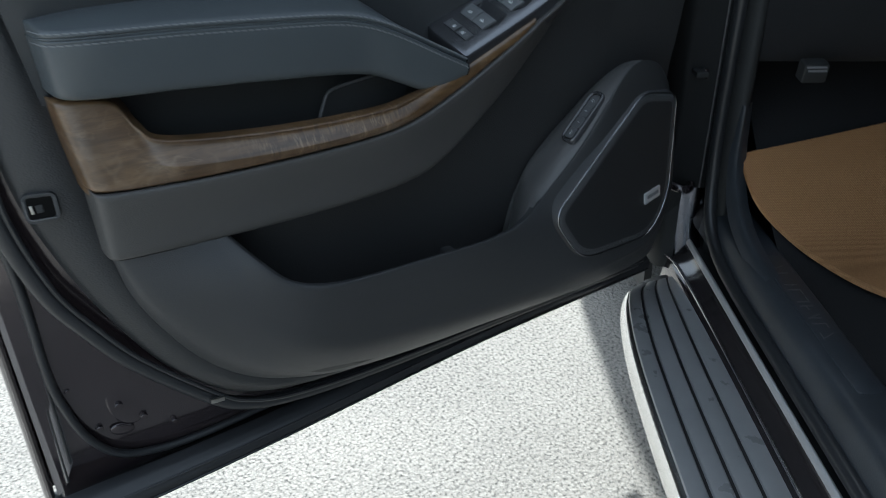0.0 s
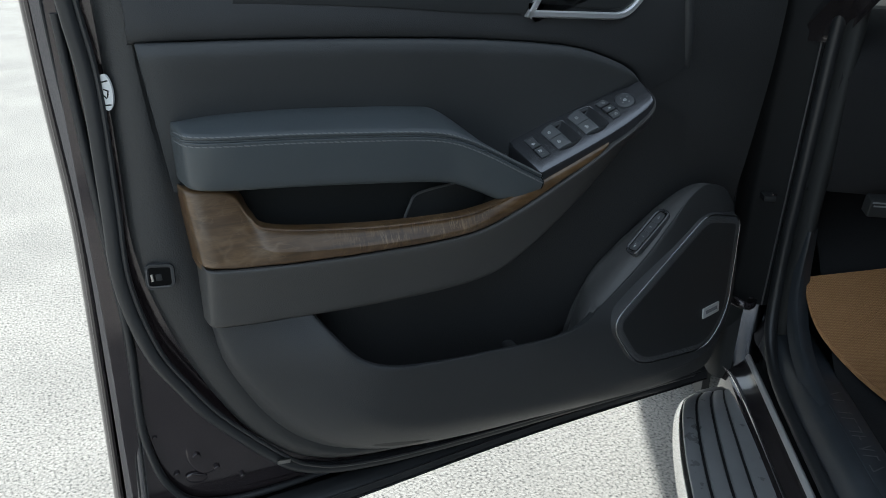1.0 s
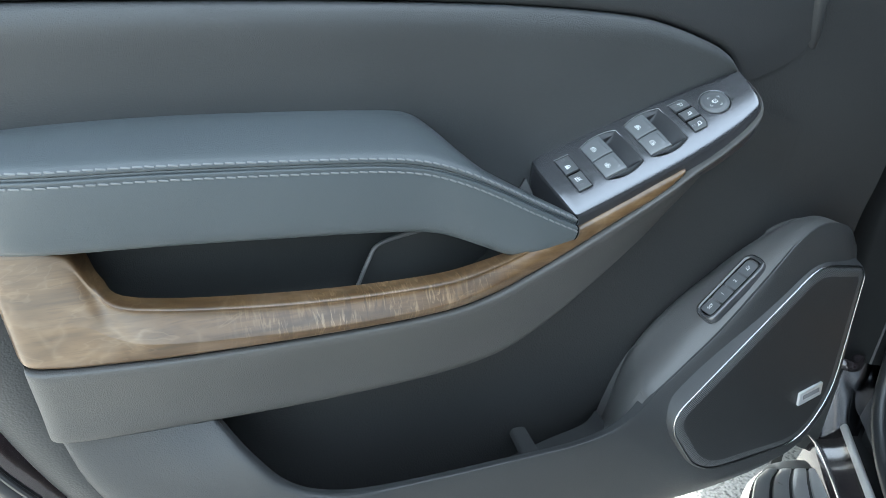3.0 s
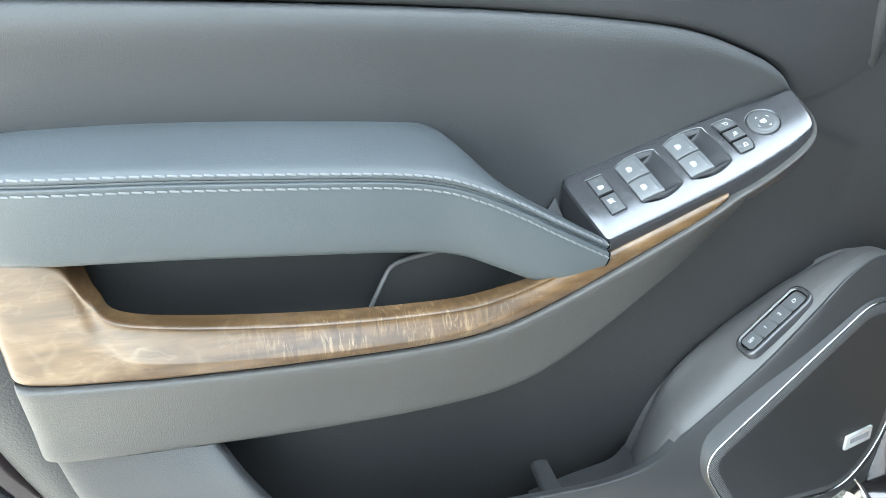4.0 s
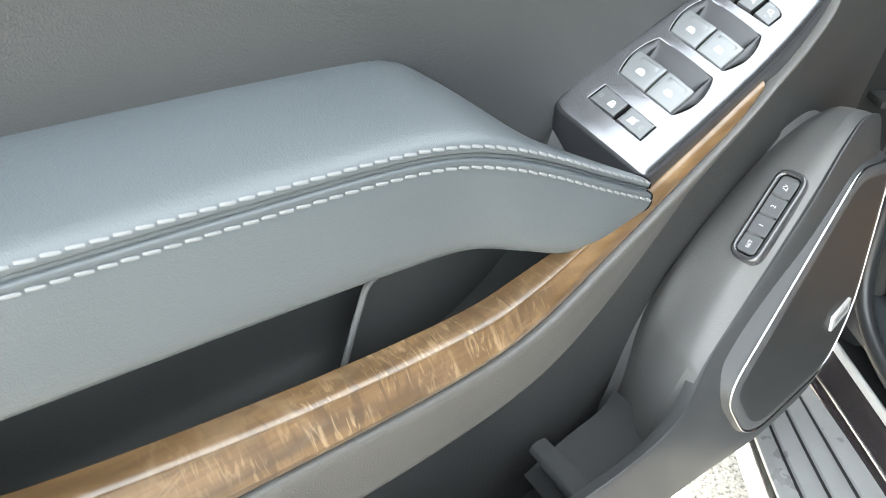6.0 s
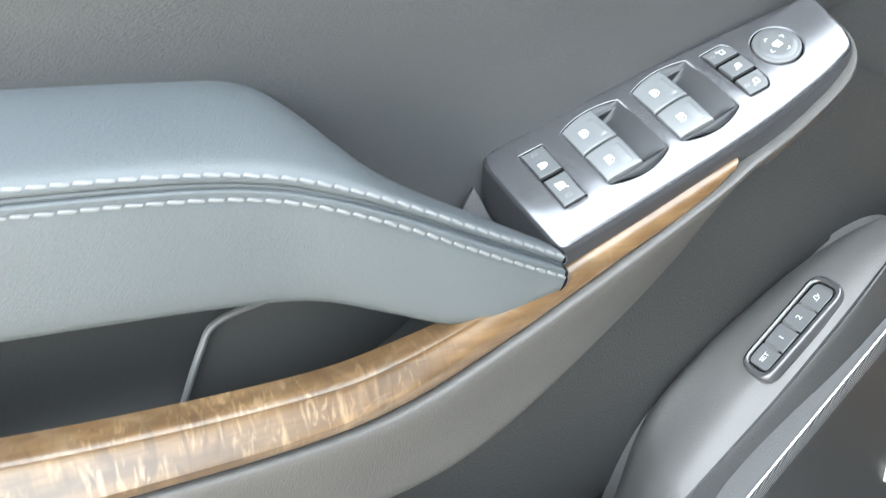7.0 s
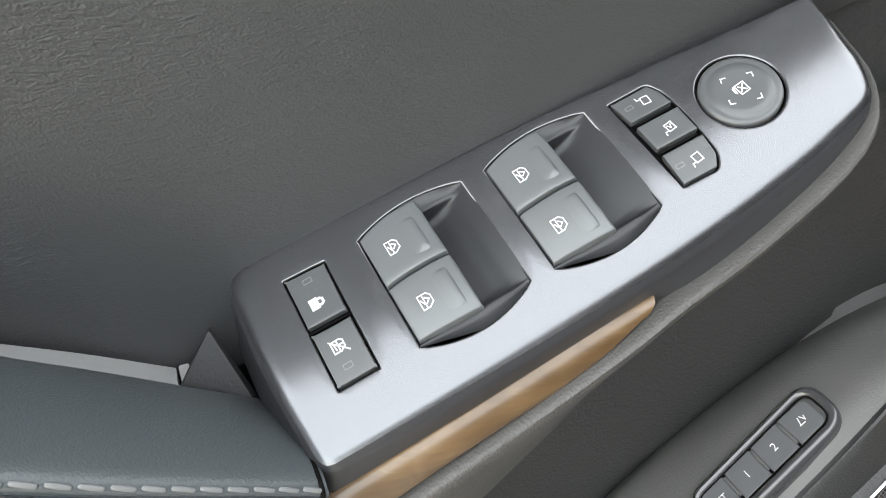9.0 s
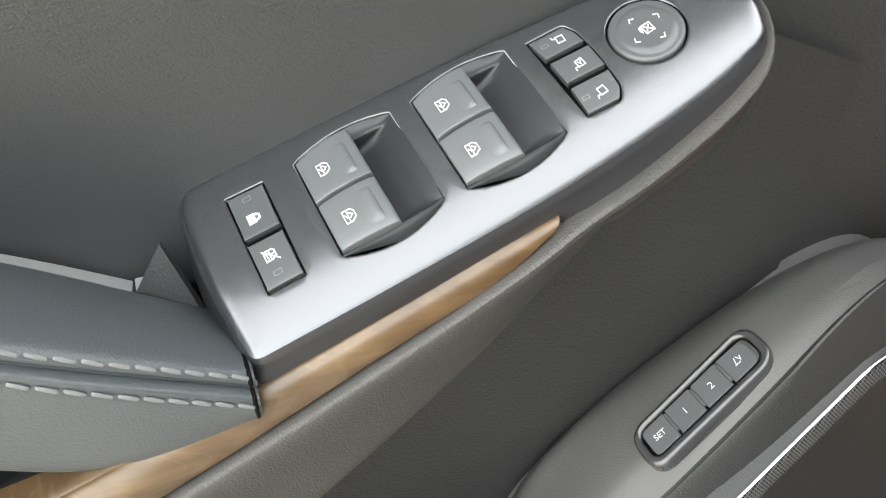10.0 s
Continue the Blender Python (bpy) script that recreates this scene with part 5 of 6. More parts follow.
        mesh_object("finger_scoop", crown(loft_bm(rows, 2, 3, across="smooth")), SCOOP_SHADE, sw, "finger scoop with recess shade in its dark grey", sharp=60)

    def rocker(u0, va, vb, side):
        """A barrel-shaped rocker; its free edge stands over the scoop."""
        prof = [(1.2, -5), (1.4, -0.6), (2.2, 0.4), (5.5, 1.5), (12, 2.3), (19, 2.5), (25, 2.0), (28.6, 1.3), (30.0, 0.6), (30.6, -0.6), (30.2, -4), (29.4, -9)]
        rows = []
        for d, z in prof:
            e = bow(d / WELL_W)
            lo, hi = (va - 1.6 * e * (side < 0), vb + 4.6 * e * (side > 0))
            top = z > -3
            row = [(lo, z - 1.9 if top else z), (lo + 0.35, z - 0.7 if top else z), (lo + 1.3, z - 0.1 if top else z)] + [(lo + (hi - lo) * f, z) for f in (0.3, 0.5, 0.7)]
            row += [(hi - 1.3, z - 0.1 if top else z), (hi - 0.35, z - 0.7 if top else z), (hi, z - 1.9 if top else z)]
            rows.append([tuple(M @ Vector(((u0 + d) * mm, y * mm, q * mm))) for y, q in row])
        bm = loft_bm(rows, 3, 3, skirt=0.0)
        # side walls down into the scoop
        ends = [e for e in bm.edges if e.is_boundary]
        ret = bmesh.ops.extrude_edge_only(bm, edges=ends)
        n = M.to_3x3() @ Vector((0, 0, 1))
        for g in ret["geom"]:
            if isinstance(g, bmesh.types.BMVert):
                g.co -= n * 0.006
        ob = mesh_object("window_switch", crown(bm), ROCKER, sw, "grey rocker with printed window symbol", sharp=55)
        cu, cv = u0 + 11.8, (va + vb) / 2 + side * 1.0
        # thumb pad: a shallow dish whose far rim stands up as a rounded bar
        pad = []
        for d, lift in ((4.0, 0.0), (6.5, 0.25), (11, 0.1), (17, 0.1), (21, 0.5), (23.5, 1.15), (25.2, 0.9), (26.2, 0.05)):
            base = 2.5 - 0.0115 * (d - 18.5) ** 2 * (1 if d < 18.5 else 1.25)
            w = (vb - va) * 0.5 - 3.4 - (0.8 if d < 5 or d > 25.8 else 0)
            pad.append([tuple(M @ Vector(((u0 + d) * mm, (cv + w * f) * mm, (base - 0.15 + lift * (1 - abs(f) ** 6)) * mm))) for f in (-1, -0.92, -0.7, -0.3, 0.3, 0.7, 0.92, 1)])
        mesh_object("thumb_pad", crown(loft_bm(pad, 2, 3, skirt=0.0012, depth=tuple(-n))), ROCKER, sw, sharp=60)
        # car door outline with a pane and an arrow
        c = [(-3.6, -2.6), (3.4, -2.6), (3.4, 0.6), (1.6, 3.2), (-2.0, 3.2), (-3.6, 1.6), (-3.6, -2.6)]
        printed(ob, [[(cu + y * 0.9, cv - x * 0.9) for x, y in c], [(cu - 0.4, cv - 3.0), (cu - 0.4, cv + 3.0)], [(cu + 0.3, cv + 1.6), (cu + 1.8, cv + 0.4), (cu + 0.3, cv - 0.9)], [(cu - 1.6, cv + 1.0), (cu - 0.8, cv - 0.8)]], 2.42, 0.5)

    for u0, v0 in WELLS:
        scoop(u0, v0)
        rocker(u0, v0 + 2.4, v0 + 28.0, -1)
        rocker(u0, v0 + 29.2, v0 + WELL_H - 1.2, 1)

    # mirror selection keys
    for i, pts in enumerate((((180.8, 18.9), (198.4, 18.0), (202.4, 24), (203.4, 35.6), (181.6, 36.6)), ((181.7, 37.8), (203.6, 36.8), (203.5, 52.6), (181.2, 53.6)), ((181.0, 54.8), (203.2, 53.8), (202.4, 62), (199.2, 69.0), (179.2, 69.6)))):
        k = key_cap("mirror_switch", pts, 0.3, 0.45, 1.6)
        cx, cy = 194.0, (27.0, 45.2, 62.0)[i]
        side = (1, 1, -1)[i]
        glyph(k, cx - 0.6, cy, [[(-2.0 * side, 1.9), (1.9 * side, 2.2), (2.2 * side, -1.2), (-1.6 * side, -1.6), (-2.0 * side, 1.9)], [(1.6 * side, -1.2), (1.8 * side, -2.9), (3.2 * side, -3.1)]] + ([[(-0.8, 1.0), (0.8, 0.4), (-0.6, -0.6)]] if i == 1 else []), 0.2, 0.5)
        if i != 1:
            glyph(k, 185.6, cy + 0.5, [[(-0.9, -1.7), (0.9, -1.7), (0.9, 1.7), (-0.9, 1.7), (-0.9, -1.7)]], 0.2, 0.25, SPK_GREY)
    # separators between neighbouring keys
    for pts in (((182.5, 36.8), (201, 35.9), (201, 36.8), (182.5, 37.7)), ((182.3, 53.8), (201, 52.9), (201, 53.7), (182.3, 54.6)), ((19.9, 46.9), (38.4, 46.1), (38.5, 46.9), (20.0, 47.7))):
        mesh_object("key_divider", crown(prism_bm(ccw(rounded(V2(*pts), 0.4 * mm, 2)), -3.4 * mm, -0.6 * mm, M, 0.3 * mm, 2)), GAP, sw)

    # round mirror control
    c = Vector((KNOB[0] * mm, KNOB[1] * mm))
    bm = bmesh.new()
    kx, ky = KNOB
    prof = [(17.6, -4), (17.6, -0.3), (17.35, 0.3), (16.7, 0.7), (15.5, 0.8), (14.5, 0.6), (13.5, 0.9), (12.5, 1.4), (10, 1.25), (6, 1.0), (2, 0.9)]
    rings = [[bm.verts.new(M @ Vector((c.x + rr * mm * math.cos(2 * math.pi * i / 48), c.y + rr * mm * math.sin(2 * math.pi * i / 48), h * mm))) for i in range(48)] for rr, h in prof]
    for a, b in zip(rings[:-1], rings[1:]):
        for i in range(48):
            k = (i + 1) % 48
            bm.faces.new((a[i], a[k], b[k], b[i]))
    bm.faces.new(rings[-1])
    kn = mesh_object("mirror_control", crown(bm), BUTTON, sw, "round grey mirror control pad")
    marks = []
    for q in range(4):
        A = math.pi / 4 + q * math.pi / 2 - 0.35
        px, py = kx + 9.5 * math.cos(A), ky + 9.5 * math.sin(A)
        marks.append([(px + 2.0 * math.cos(A + 2.3), py + 2.0 * math.sin(A + 2.3)), (px, py), (px + 2.0 * math.cos(A - 2.3), py + 2.0 * math.sin(A - 2.3))])
    marks += [[(kx + y, ky - x) for x, y in ln] for ln in ([(-2.6, 2.6), (2.4, 2.8), (2.8, -1.6), (-2.2, -2.0), (-2.6, 2.6)], [(-1.4, 1.6), (1.5, -0.8)], [(-1.2, -0.9), (1.5, 1.8)], [(-2.0, -2.6), (1.4, -3.0)], [(-1.6, -3.3), (0.6, -3.5)])]
    printed(kn, marks, 1.35, 0.55)
    # wedge between the panel's end and the padded insert
    wb = bmesh.new()
    fr = [wb.verts.new(p) for p in ((0.741, 1.050, 1.140), (0.776, 1.030, 1.118), (0.759, 1.056, 1.164))]
    bk = [wb.verts.new(p) for p in ((0.743, 1.057, 1.1385), (0.778, 1.037, 1.1165), (0.760, 1.061, 1.162))]
    wb.faces.new(fr)
    wb.faces.new(bk)
    for i in range(3):
        wb.faces.new((fr[i], fr[(i + 1) % 3], bk[(i + 1) % 3], bk[i]))
    mesh_object("end_wedge", wb, PLASTIC, sw, "small plastic wedge")


# Side wall is the panel's silver; its shade is put into this dark copy.
SKIRT = material("shaded_silver_side", (0.036, 0.036, 0.039), 0.34, spec=0.45, var=0.06, grain=0.1, grain_scale=2500)
# Scoops sit in the panel; their recess shade is put into this darker silver.
SCOOP_SHADE = material("shaded_scoop_silver", (0.042, 0.043, 0.046), 0.33, var=0.06, grain=0.08, grain_scale=3000, metal=0.4)
build_switch_panel()

# ------------------------------------------------------------------ seat memory keys on the pod
MEM = frame_on((1.039, 0.986, 0.9370), (1, 0.04, 0.86), (0, 1, -0.1))


BEZEL = material("gloss_bezel", (0.05, 0.05, 0.054), 0.24, coat=0.7, spec=0.8)


def build_memory():
    me_ = part_group("memory_panel", MEM, "dark seat-memory panel with four keys")
    M = MEM
    o = ccw(rounded(V2((-4, -4.5), (114.5, -1), (115.5, 38), (-3, 34)), 17 * mm, 10))
    bm = bmesh.new()
    n = len(o)
    # the opening for the keys follows the rim point by point
    inn = ccw(rounded(V2((3.6, 3.4), (107, 6.2), (107.6, 31.2), (4.2, 27.4)), 9 * mm, 10))
    rings = []
    for base, d, h in ((o, -0.6, -6), (o, 0.0, 1.2), (o, 0.9, 3.4), (o, 2.4, 4.7), (o, 4.0, 5.1), (inn, -1.9, 4.6), (inn, -0.8, 3.7), (inn, 0.0, 2.2), (inn, 0.2, -1)):
        rings.append([bm.verts.new(M @ Vector((p.x, p.y, h * mm))) for p in inset(base, d * mm)])
    for a, b in zip(rings[:-1], rings[1:]):
        for i in range(n):
            k = (i + 1) % n
            bm.faces.new((a[i], a[k], b[k], b[i]))
    mesh_object("bezel", bm, BEZEL, me_, "rounded glossy black bezel")
    mesh_object("gap_floor", prism_bm(inset(inn, 0.2 * mm), -5 * mm, 0.2 * mm, M), GAP, me_)
    sleeve = bmesh.new()
    ends = [[sleeve.verts.new(M @ Vector((p.x, p.y, z * mm))) for p in inset(inn, d * mm)] for d, z in ((0.1, 3.2), (0.7, 3.0), (0.75, 0.0))]
    for lo, hi in zip(ends[:-1], ends[1:]):
        for i in range(len(lo)):
            k = (i + 1) % len(lo)
            sleeve.faces.new((lo[i], lo[k], hi[k], hi[i]))
    mesh_object("gap_sleeve", sleeve, GAP, me_)
    cuts = [3.2, 29.0, 54.4, 79.8, 106.4]
    lo_y, hi_y = 6.0, 28.6
    for i in range(4):
        a, b = cuts[i] + (2.6 if i == 0 else 1.0), cuts[i + 1] - (2.6 if i == 3 else 1.0)
        sl = lambda u: (u - 56) * 0.03
        pts = V2((a, lo_y + sl(a)), (b, lo_y + sl(b)), (b, hi_y + sl(b) - (1 if i == 3 else 0)), (a, hi_y + sl(a)))
        rad = [(5 if i == 0 else 1), (5 if i == 3 else 1), (5 if i == 3 else 1), (5 if i == 0 else 1)]
        kb = mesh_object("memory_key", prism_bm(ccw(rounded(pts, [r * mm for r in rad], 4)), -1 * mm, 2.9 * mm, M, 0.9 * mm, 3, -0.2 * mm), BUTTON_DARK, me_)
        cu, cv = (a + b) / 2, (lo_y + hi_y) / 2 + sl((a + b) / 2)
        # the writing reads up the slope
        T = M @ pose(cu * mm, cv * mm, 2.85 * mm, 0, 0, 0)
        if i < 3:
            text_mesh("symbol", ("SET", "1", "2")[i], (6.5, 8, 8)[i] * mm, T, WHITE, me_)
        else:
            L = [[(cu - 3, cv - 2.5), (cu + 1.0, cv - 2.5)], [(cu - 2.6, cv - 2.5), (cu - 1.0, cv + 2.6)], [(cu + 0.6, cv + 2.6), (cu + 2.4, cv - 1.2), (cu + 3.2, cv + 1.6)]]
            mesh_object("symbol", strokes_bm([[(x * mm, y * mm) for x, y in ln] for ln in L], 0.8 * mm, M, 2.9 * mm), WHITE, me_, smooth=False)
        if i < 3:
            u = cuts[i + 1]
            mesh_object("key_ridge", prism_bm(ccw(rounded(V2((u - 1.1, 10), (u + 1.1, 10), (u + 1.1, 26), (u - 1.1, 26)), 0.9 * mm, 3)), 0, 3.4 * mm, M, 0.6 * mm, 2), POD, me_)


BUTTON_DARK = material("memory_key_plastic", (0.11, 0.113, 0.118), 0.4, var=0.06, grain=0.1, grain_scale=2500)
build_memory()


# ------------------------------------------------------------------ latch, sticker, screws
def build_edge_details():
    la = part_group("latch", (0.146, 1.08, 1.035), "")
    M = frame_on((0.1485, 1.0615, 1.040), (1, -0.15, 0.06), (0, 0.1, 1))
    o = ccw(rounded(V2((-17, -13), (15, -16), (17, 13), (-14, 17)), 4 * mm, 4))
    bm = bmesh.new()
    rings = [[bm.verts.new(M @ Vector((p.x, p.y, h * mm))) for p in inset(o, d * mm)] for d, h in ((-6, -6), (-5, 1), (-2, 1.5), (0, 0.5), (0.5, -14))]
    for a, b in zip(rings[:-1], rings[1:]):
        for i in range(len(a)):
            k = (i + 1) % len(a)
            bm.faces.new((a[i], a[k], b[k], b[i]))
    mesh_object("surround", bm, PLASTIC, la)
    # Shade of the deep latch opening is drawn as a flat black plate.
    mesh_object("mouth", prism_bm(inset(o, 0.4 * mm), -10 * mm, 0.3 * mm, M), GAP, la, "latch mouth, its deep shade drawn as a black plate")
    mesh_object("claw", box_bm(-0.006, 0.003, -0.006, 0.005, -0.004, 0.0015, 0.001, M), PLASTIC_DARK, la, "dark steel latch claw")
    mesh_object("claw_arm", box_bm(-0.013, -0.009, -0.006, 0.006, -0.004, 0.0012, 0.0008, M), STEEL, la)
    mesh_object("lip", tube_bm([tuple(M @ Vector(p)) for p in ((-0.017, 0.014, 0.001), (-0.018, -0.006, 0.001), (-0.014, -0.0135, 0.0015), (0.014, -0.0165, 0.002))], 0.0012, 5, 8), POD, la)
    # tyre placard sticker
    T = frame_on((0.1165, 1.0835, 1.320), (0.8, -0.6, 0.0), (-0.02, 0.02, 1))
    st = mesh_object("sticker", prism_bm(circle(0, 0, 0.0105, 32, 2.4), -0.002, 0.0012, T), WHITE, car, "oval white sticker with dark marks", smooth=False)
    for q in ([(-3, 14), (4, 16)], [(-2, 4), (4, 2), (2, -6)], [(-4, -4), (0, -8)], [(-3, -18), (5, -17)]):
        mesh_object("sticker_mark", strokes_bm([[(x * mm, y * mm) for x, y in q]], 2 * mm, T, 1.2 * mm), GAP, st, smooth=False)
    # plugs, and shallow domes added to catch bright reflections on the bare pressing
    for x, z, r in ((0.172, 0.640, 0.007), (0.135, 0.605, 0.006), (0.205, 0.60, 0.006), (0.108, 0.70, 0.004), (0.16, 0.79, 0.006), (0.25, 0.565, 0.005)):
        y = 1.132 if x < 0.15 else 1.126
        Mb = frame_on((x, y - 0.001, z), (1, 0, 0), (0, 0, 1))
        mesh_object("plug", prism_bm(circle(0, 0, r, 16), -0.006, 0.003, Mb, 0.0015, 3), METAL, door)
    for x, z, w, h, turn in ((0.186, 0.640, 0.030, 0.050, -8), (0.168, 0.588, 0.020, 0.012, 24), (0.132, 0.775, 0.024, 0.014, 40)):
        dome = bmesh.new()
        bmesh.ops.create_uvsphere(dome, u_segments=28, v_segments=18, radius=1.0)
        dome.transform(pose(x, 1.1345 if x < 0.15 else 1.1300, z, 0, turn, 0) @ Matrix.Diagonal((w, 0.0035, h, 1)))
        mesh_object("glint_dome", dome, METAL, door)
    clip = frame_on((0.318, 1.072, 0.615), (1, 0, -0.15), (0.1, 0, 1))
    mesh_object("seal_clip", box_bm(-0.012, 0.012, -0.004, 0.004, -0.002, 0.003, 0.001, clip), STEEL, door)


build_edge_details()

# ------------------------------------------------------------------ the car beside the door
# own axes: x forwards along the car, y outwards, z up, from the front hinge
CAR = Matrix(((0.575, -0.818, 0, 1.52), (0.818, 0.575, 0, 1.06), (0, 0, 1, 0), (0, 0, 0, 1)))


def on_car(bm):
    bm.transform(CAR)
    return bm


def build_running_board():
    rb = part_group("running_board", CAR, "")
    xs = (-2.2, -1.2, -0.78, -0.58, -0.42, -0.30, -0.18, -0.10, -0.05)
    outer = (0.200, 0.203, 0.203, 0.203, 0.199, 0.190, 0.172, 0.150, 0.120)
    dip = (0.0, 0.0, 0.0, 0.0, 0.001, 0.004, 0.014, 0.028, 0.042)
    # bright outer rail
    def rail(d, z):
        return [(x, o + d, z - q) for x, o, q in zip(xs, outer, dip)]
    mesh_object("edge_rail", on_car(loft_bm([rail(-0.02, 0.400), rail(0.0, 0.405), rail(0.004, 0.43), rail(0.0, 0.452), rail(-0.006, 0.4615), rail(-0.013, 0.464)], 5, 4)), RAIL, rb, "polished outer edge")
    # deck
    def at(f, z):
        return [(x, 0.0 + (o - 0.010) * f, z - q * (0.3 + 0.7 * f)) for x, o, q in zip(xs, outer, dip)]
    rows = [at(1.0, 0.459), at(0.93, 0.4615), at(0.8, 0.462), at(0.5, 0.463), at(0.2, 0.464), at(0.02, 0.463), at(0.0, 0.44)]
    mesh_object("deck", on_car(loft_bm(rows, 5, 2, skirt=-0.02, depth=(0, 0, 1))), DECK, rb, "black moulded deck")
    for f0, f1 in ((0.985, 0.79), (0.755, 0.555), (0.52, 0.32), (0.285, 0.06)):
        r = [at(f0, 0.461), at(f0 - 0.012, 0.4675), at((f0 + f1) / 2, 0.469), at(f1 + 0.012, 0.4675), at(f1, 0.461)]
        mesh_object("tread_rib", on_car(loft_bm(r, 5, 2)), TREAD, rb, "grey ribbed tread strip")
    mesh_object("end_cap", on_car(loft_bm([[(-0.05, 0.118, 0.416), (-0.045, 0.09, 0.424), (-0.045, 0.05, 0.436), (-0.045, 0.01, 0.447)],
                                           [(-0.042, 0.115, 0.41), (-0.02, 0.09, 0.415), (-0.01, 0.05, 0.425), (-0.005, 0.01, 0.43)],
                                           [(-0.05, 0.115, 0.40), (-0.03, 0.09, 0.40), (-0.015, 0.05, 0.40), (-0.01, 0.01, 0.40)]], 4, 3)), DECK, rb)
    mesh_object("underside", on_car(box_bm(-2.2, -0.08, 0.0, 0.14, 0.395, 0.425, 0.01)), PLASTIC_DARK, rb)
    mesh_object("bracket", on_car(box_bm(-0.35, -0.31, -0.15, 0.1, 0.37, 0.41, 0.004)), PLASTIC_DARK, rb)


DECK = material("tread_groove", (0.02, 0.02, 0.021), 0.45, grain=0.3, grain_scale=500)
TREAD = material("tread_plastic", (0.30, 0.30, 0.30), 0.28, rough_var=0.02, metal=0.15, var=0.1, var_scale=20, grain=0.4, grain_scale=420, bump2=0.06, bump2_scale=30, coat=0.3)
build_running_board()


def long_row(pts):
    """Rows along the sill from sections (out, z), drawn from the rear to the hinge pillar."""
    xs = (-2.2, -1.2, -0.7, -0.3, -0.1, 0.02)
    return [[(x, o, z) for x in xs] for o, z in pts]


def build_body():
    mesh_object("rocker_panel", on_car(loft_bm(long_row(((0.03, 0.25), (0.035, 0.34), (0.028, 0.42), (0.018, 0.462), (0.006, 0.475), (-0.016, 0.500), (-0.024, 0.514))), 3, 4)), PAINT, car, "glossy near-black rocker panel")
    mesh_object("sill_trim_line", on_car(tube_bm([(-2.2, 0.007, 0.478), (-1.0, 0.007, 0.478), (-0.3, 0.006, 0.478), (-0.05, 0.012, 0.478), (0.03, 0.028, 0.474)], 0.0035, 5, 8)), RAIL, car, "thin pale edge line")
    mesh_object("pinch_flange", on_car(loft_bm(long_row(((-0.022, 0.512), (-0.026, 0.521), (-0.031, 0.523), (-0.036, 0.519))), 3, 2)), GREYLINE, car, "pale grey sill flange")
    mesh_object("door_seal", on_car(tube_bm([(-2.2, -0.047, 0.548), (-1.0, -0.047, 0.548), (-0.5, -0.047, 0.548), (-0.22, -0.047, 0.552), (-0.10, -0.048, 0.578), (-0.04, -0.050, 0.63), (-0.012, -0.052, 0.72), (0.0, -0.052, 0.85), (-0.002, -0.052, 1.0),
                                             (-0.004, -0.052, 1.2), (-0.012, -0.052, 1.4), (-0.05, -0.06, 1.62)], 0.015, 6, 12)), RUBBER, car, "black rubber doorway seal")
    # sill plate with a raised field
    mesh_object("sill_plate", on_car(loft_bm(long_row(((-0.050, 0.545), (-0.056, 0.578), (-0.064, 0.605), (-0.076, 0.618), (-0.105, 0.622), (-0.138, 0.622), (-0.155, 0.616), (-0.168, 0.59))), 3, 4)), PLASTIC_DARK2, car, "scuffed black plastic sill plate")
    F = CAR @ frame_on((0, 0, 0), (-1, 0, 0), (0, -1, 0))
    o = ccw(rounded([Vector(p) for p in ((0.235, 0.094), (0.70, 0.094), (0.70, 0.138), (0.25, 0.138))], 0.012, 5))
    mesh_object("sill_inset", prism_bm(o, 0.6205, 0.6245, F, 0.002, 2), PLASTIC_DARK2, car, "raised field with worn lettering bars")
    random.seed(4)
    x = 0.29
    for i in range(9):
        w = random.uniform(0.010, 0.017)
        strokes = [[(x, 0.104), (x, 0.128)], [(x + w, 0.104), (x + w, 0.128)], [(x, 0.128), (x + w, 0.128)], [(x, 0.104), (x + w, 0.104)], [(x, 0.116), (x + w, 0.116)], [(x, 0.128), (x + w, 0.104)]]
        mesh_object("letter_bar", strokes_bm(random.sample(strokes, random.choice((1, 2, 2, 3))), 0.0022, F, 0.6245, 0.0006), POD, car, smooth=False)
        x += w + random.uniform(0.012, 0.026)
    # hinge pillar: one glossy paint, its dark reflections put into dull black parts
    def col(f, o):
        return [(f, o, z) for z in (0.44, 0.60, 0.80, 1.0, 1.2, 1.4, 1.7)]
    prof = ((0.13, 0.056), (0.08, 0.052), (0.05, 0.034), (0.044, 0.018), (0.041, 0.0), (0.038, -0.02), (0.035, -0.04), (0.034, -0.065))
    foot = ((0.44, 0.030), (0.50, 0.026), (0.57, 0.018), (0.62, 0.011), (0.66, 0.004))
    # mirror metal on the flared foot strengthens the sky reflection of the same paint
    for name, cut, paint, label in (("hinge_pillar", prof[:5], PLASTIC_DARK, "near-black hinge pillar"), ("pillar_foot", prof[4:], PILLAR, "mirror-glossy black foot of the hinge pillar")):
        mesh_object(name, on_car(loft_bm([[(f - d, o + d * 0.25, z) for z, d in foot] for f, o in cut], 4, 3)), paint, car, label)
    mesh_object("upper_pillar", on_car(loft_bm([[(f - 0.003, o + 0.001, z) for z in (0.655, 0.80, 1.0, 1.2, 1.4, 1.7)] for f, o in prof], 4, 3)), PILLAR_SHADE, car, "upper hinge pillar with its shade in dull black")
    mesh_object("pillar_edge", on_car(tube_bm([(0.032, -0.040, z) for z in (0.66, 0.9, 1.2, 1.45, 1.65)], 0.0022, 4, 8)), POD, car)
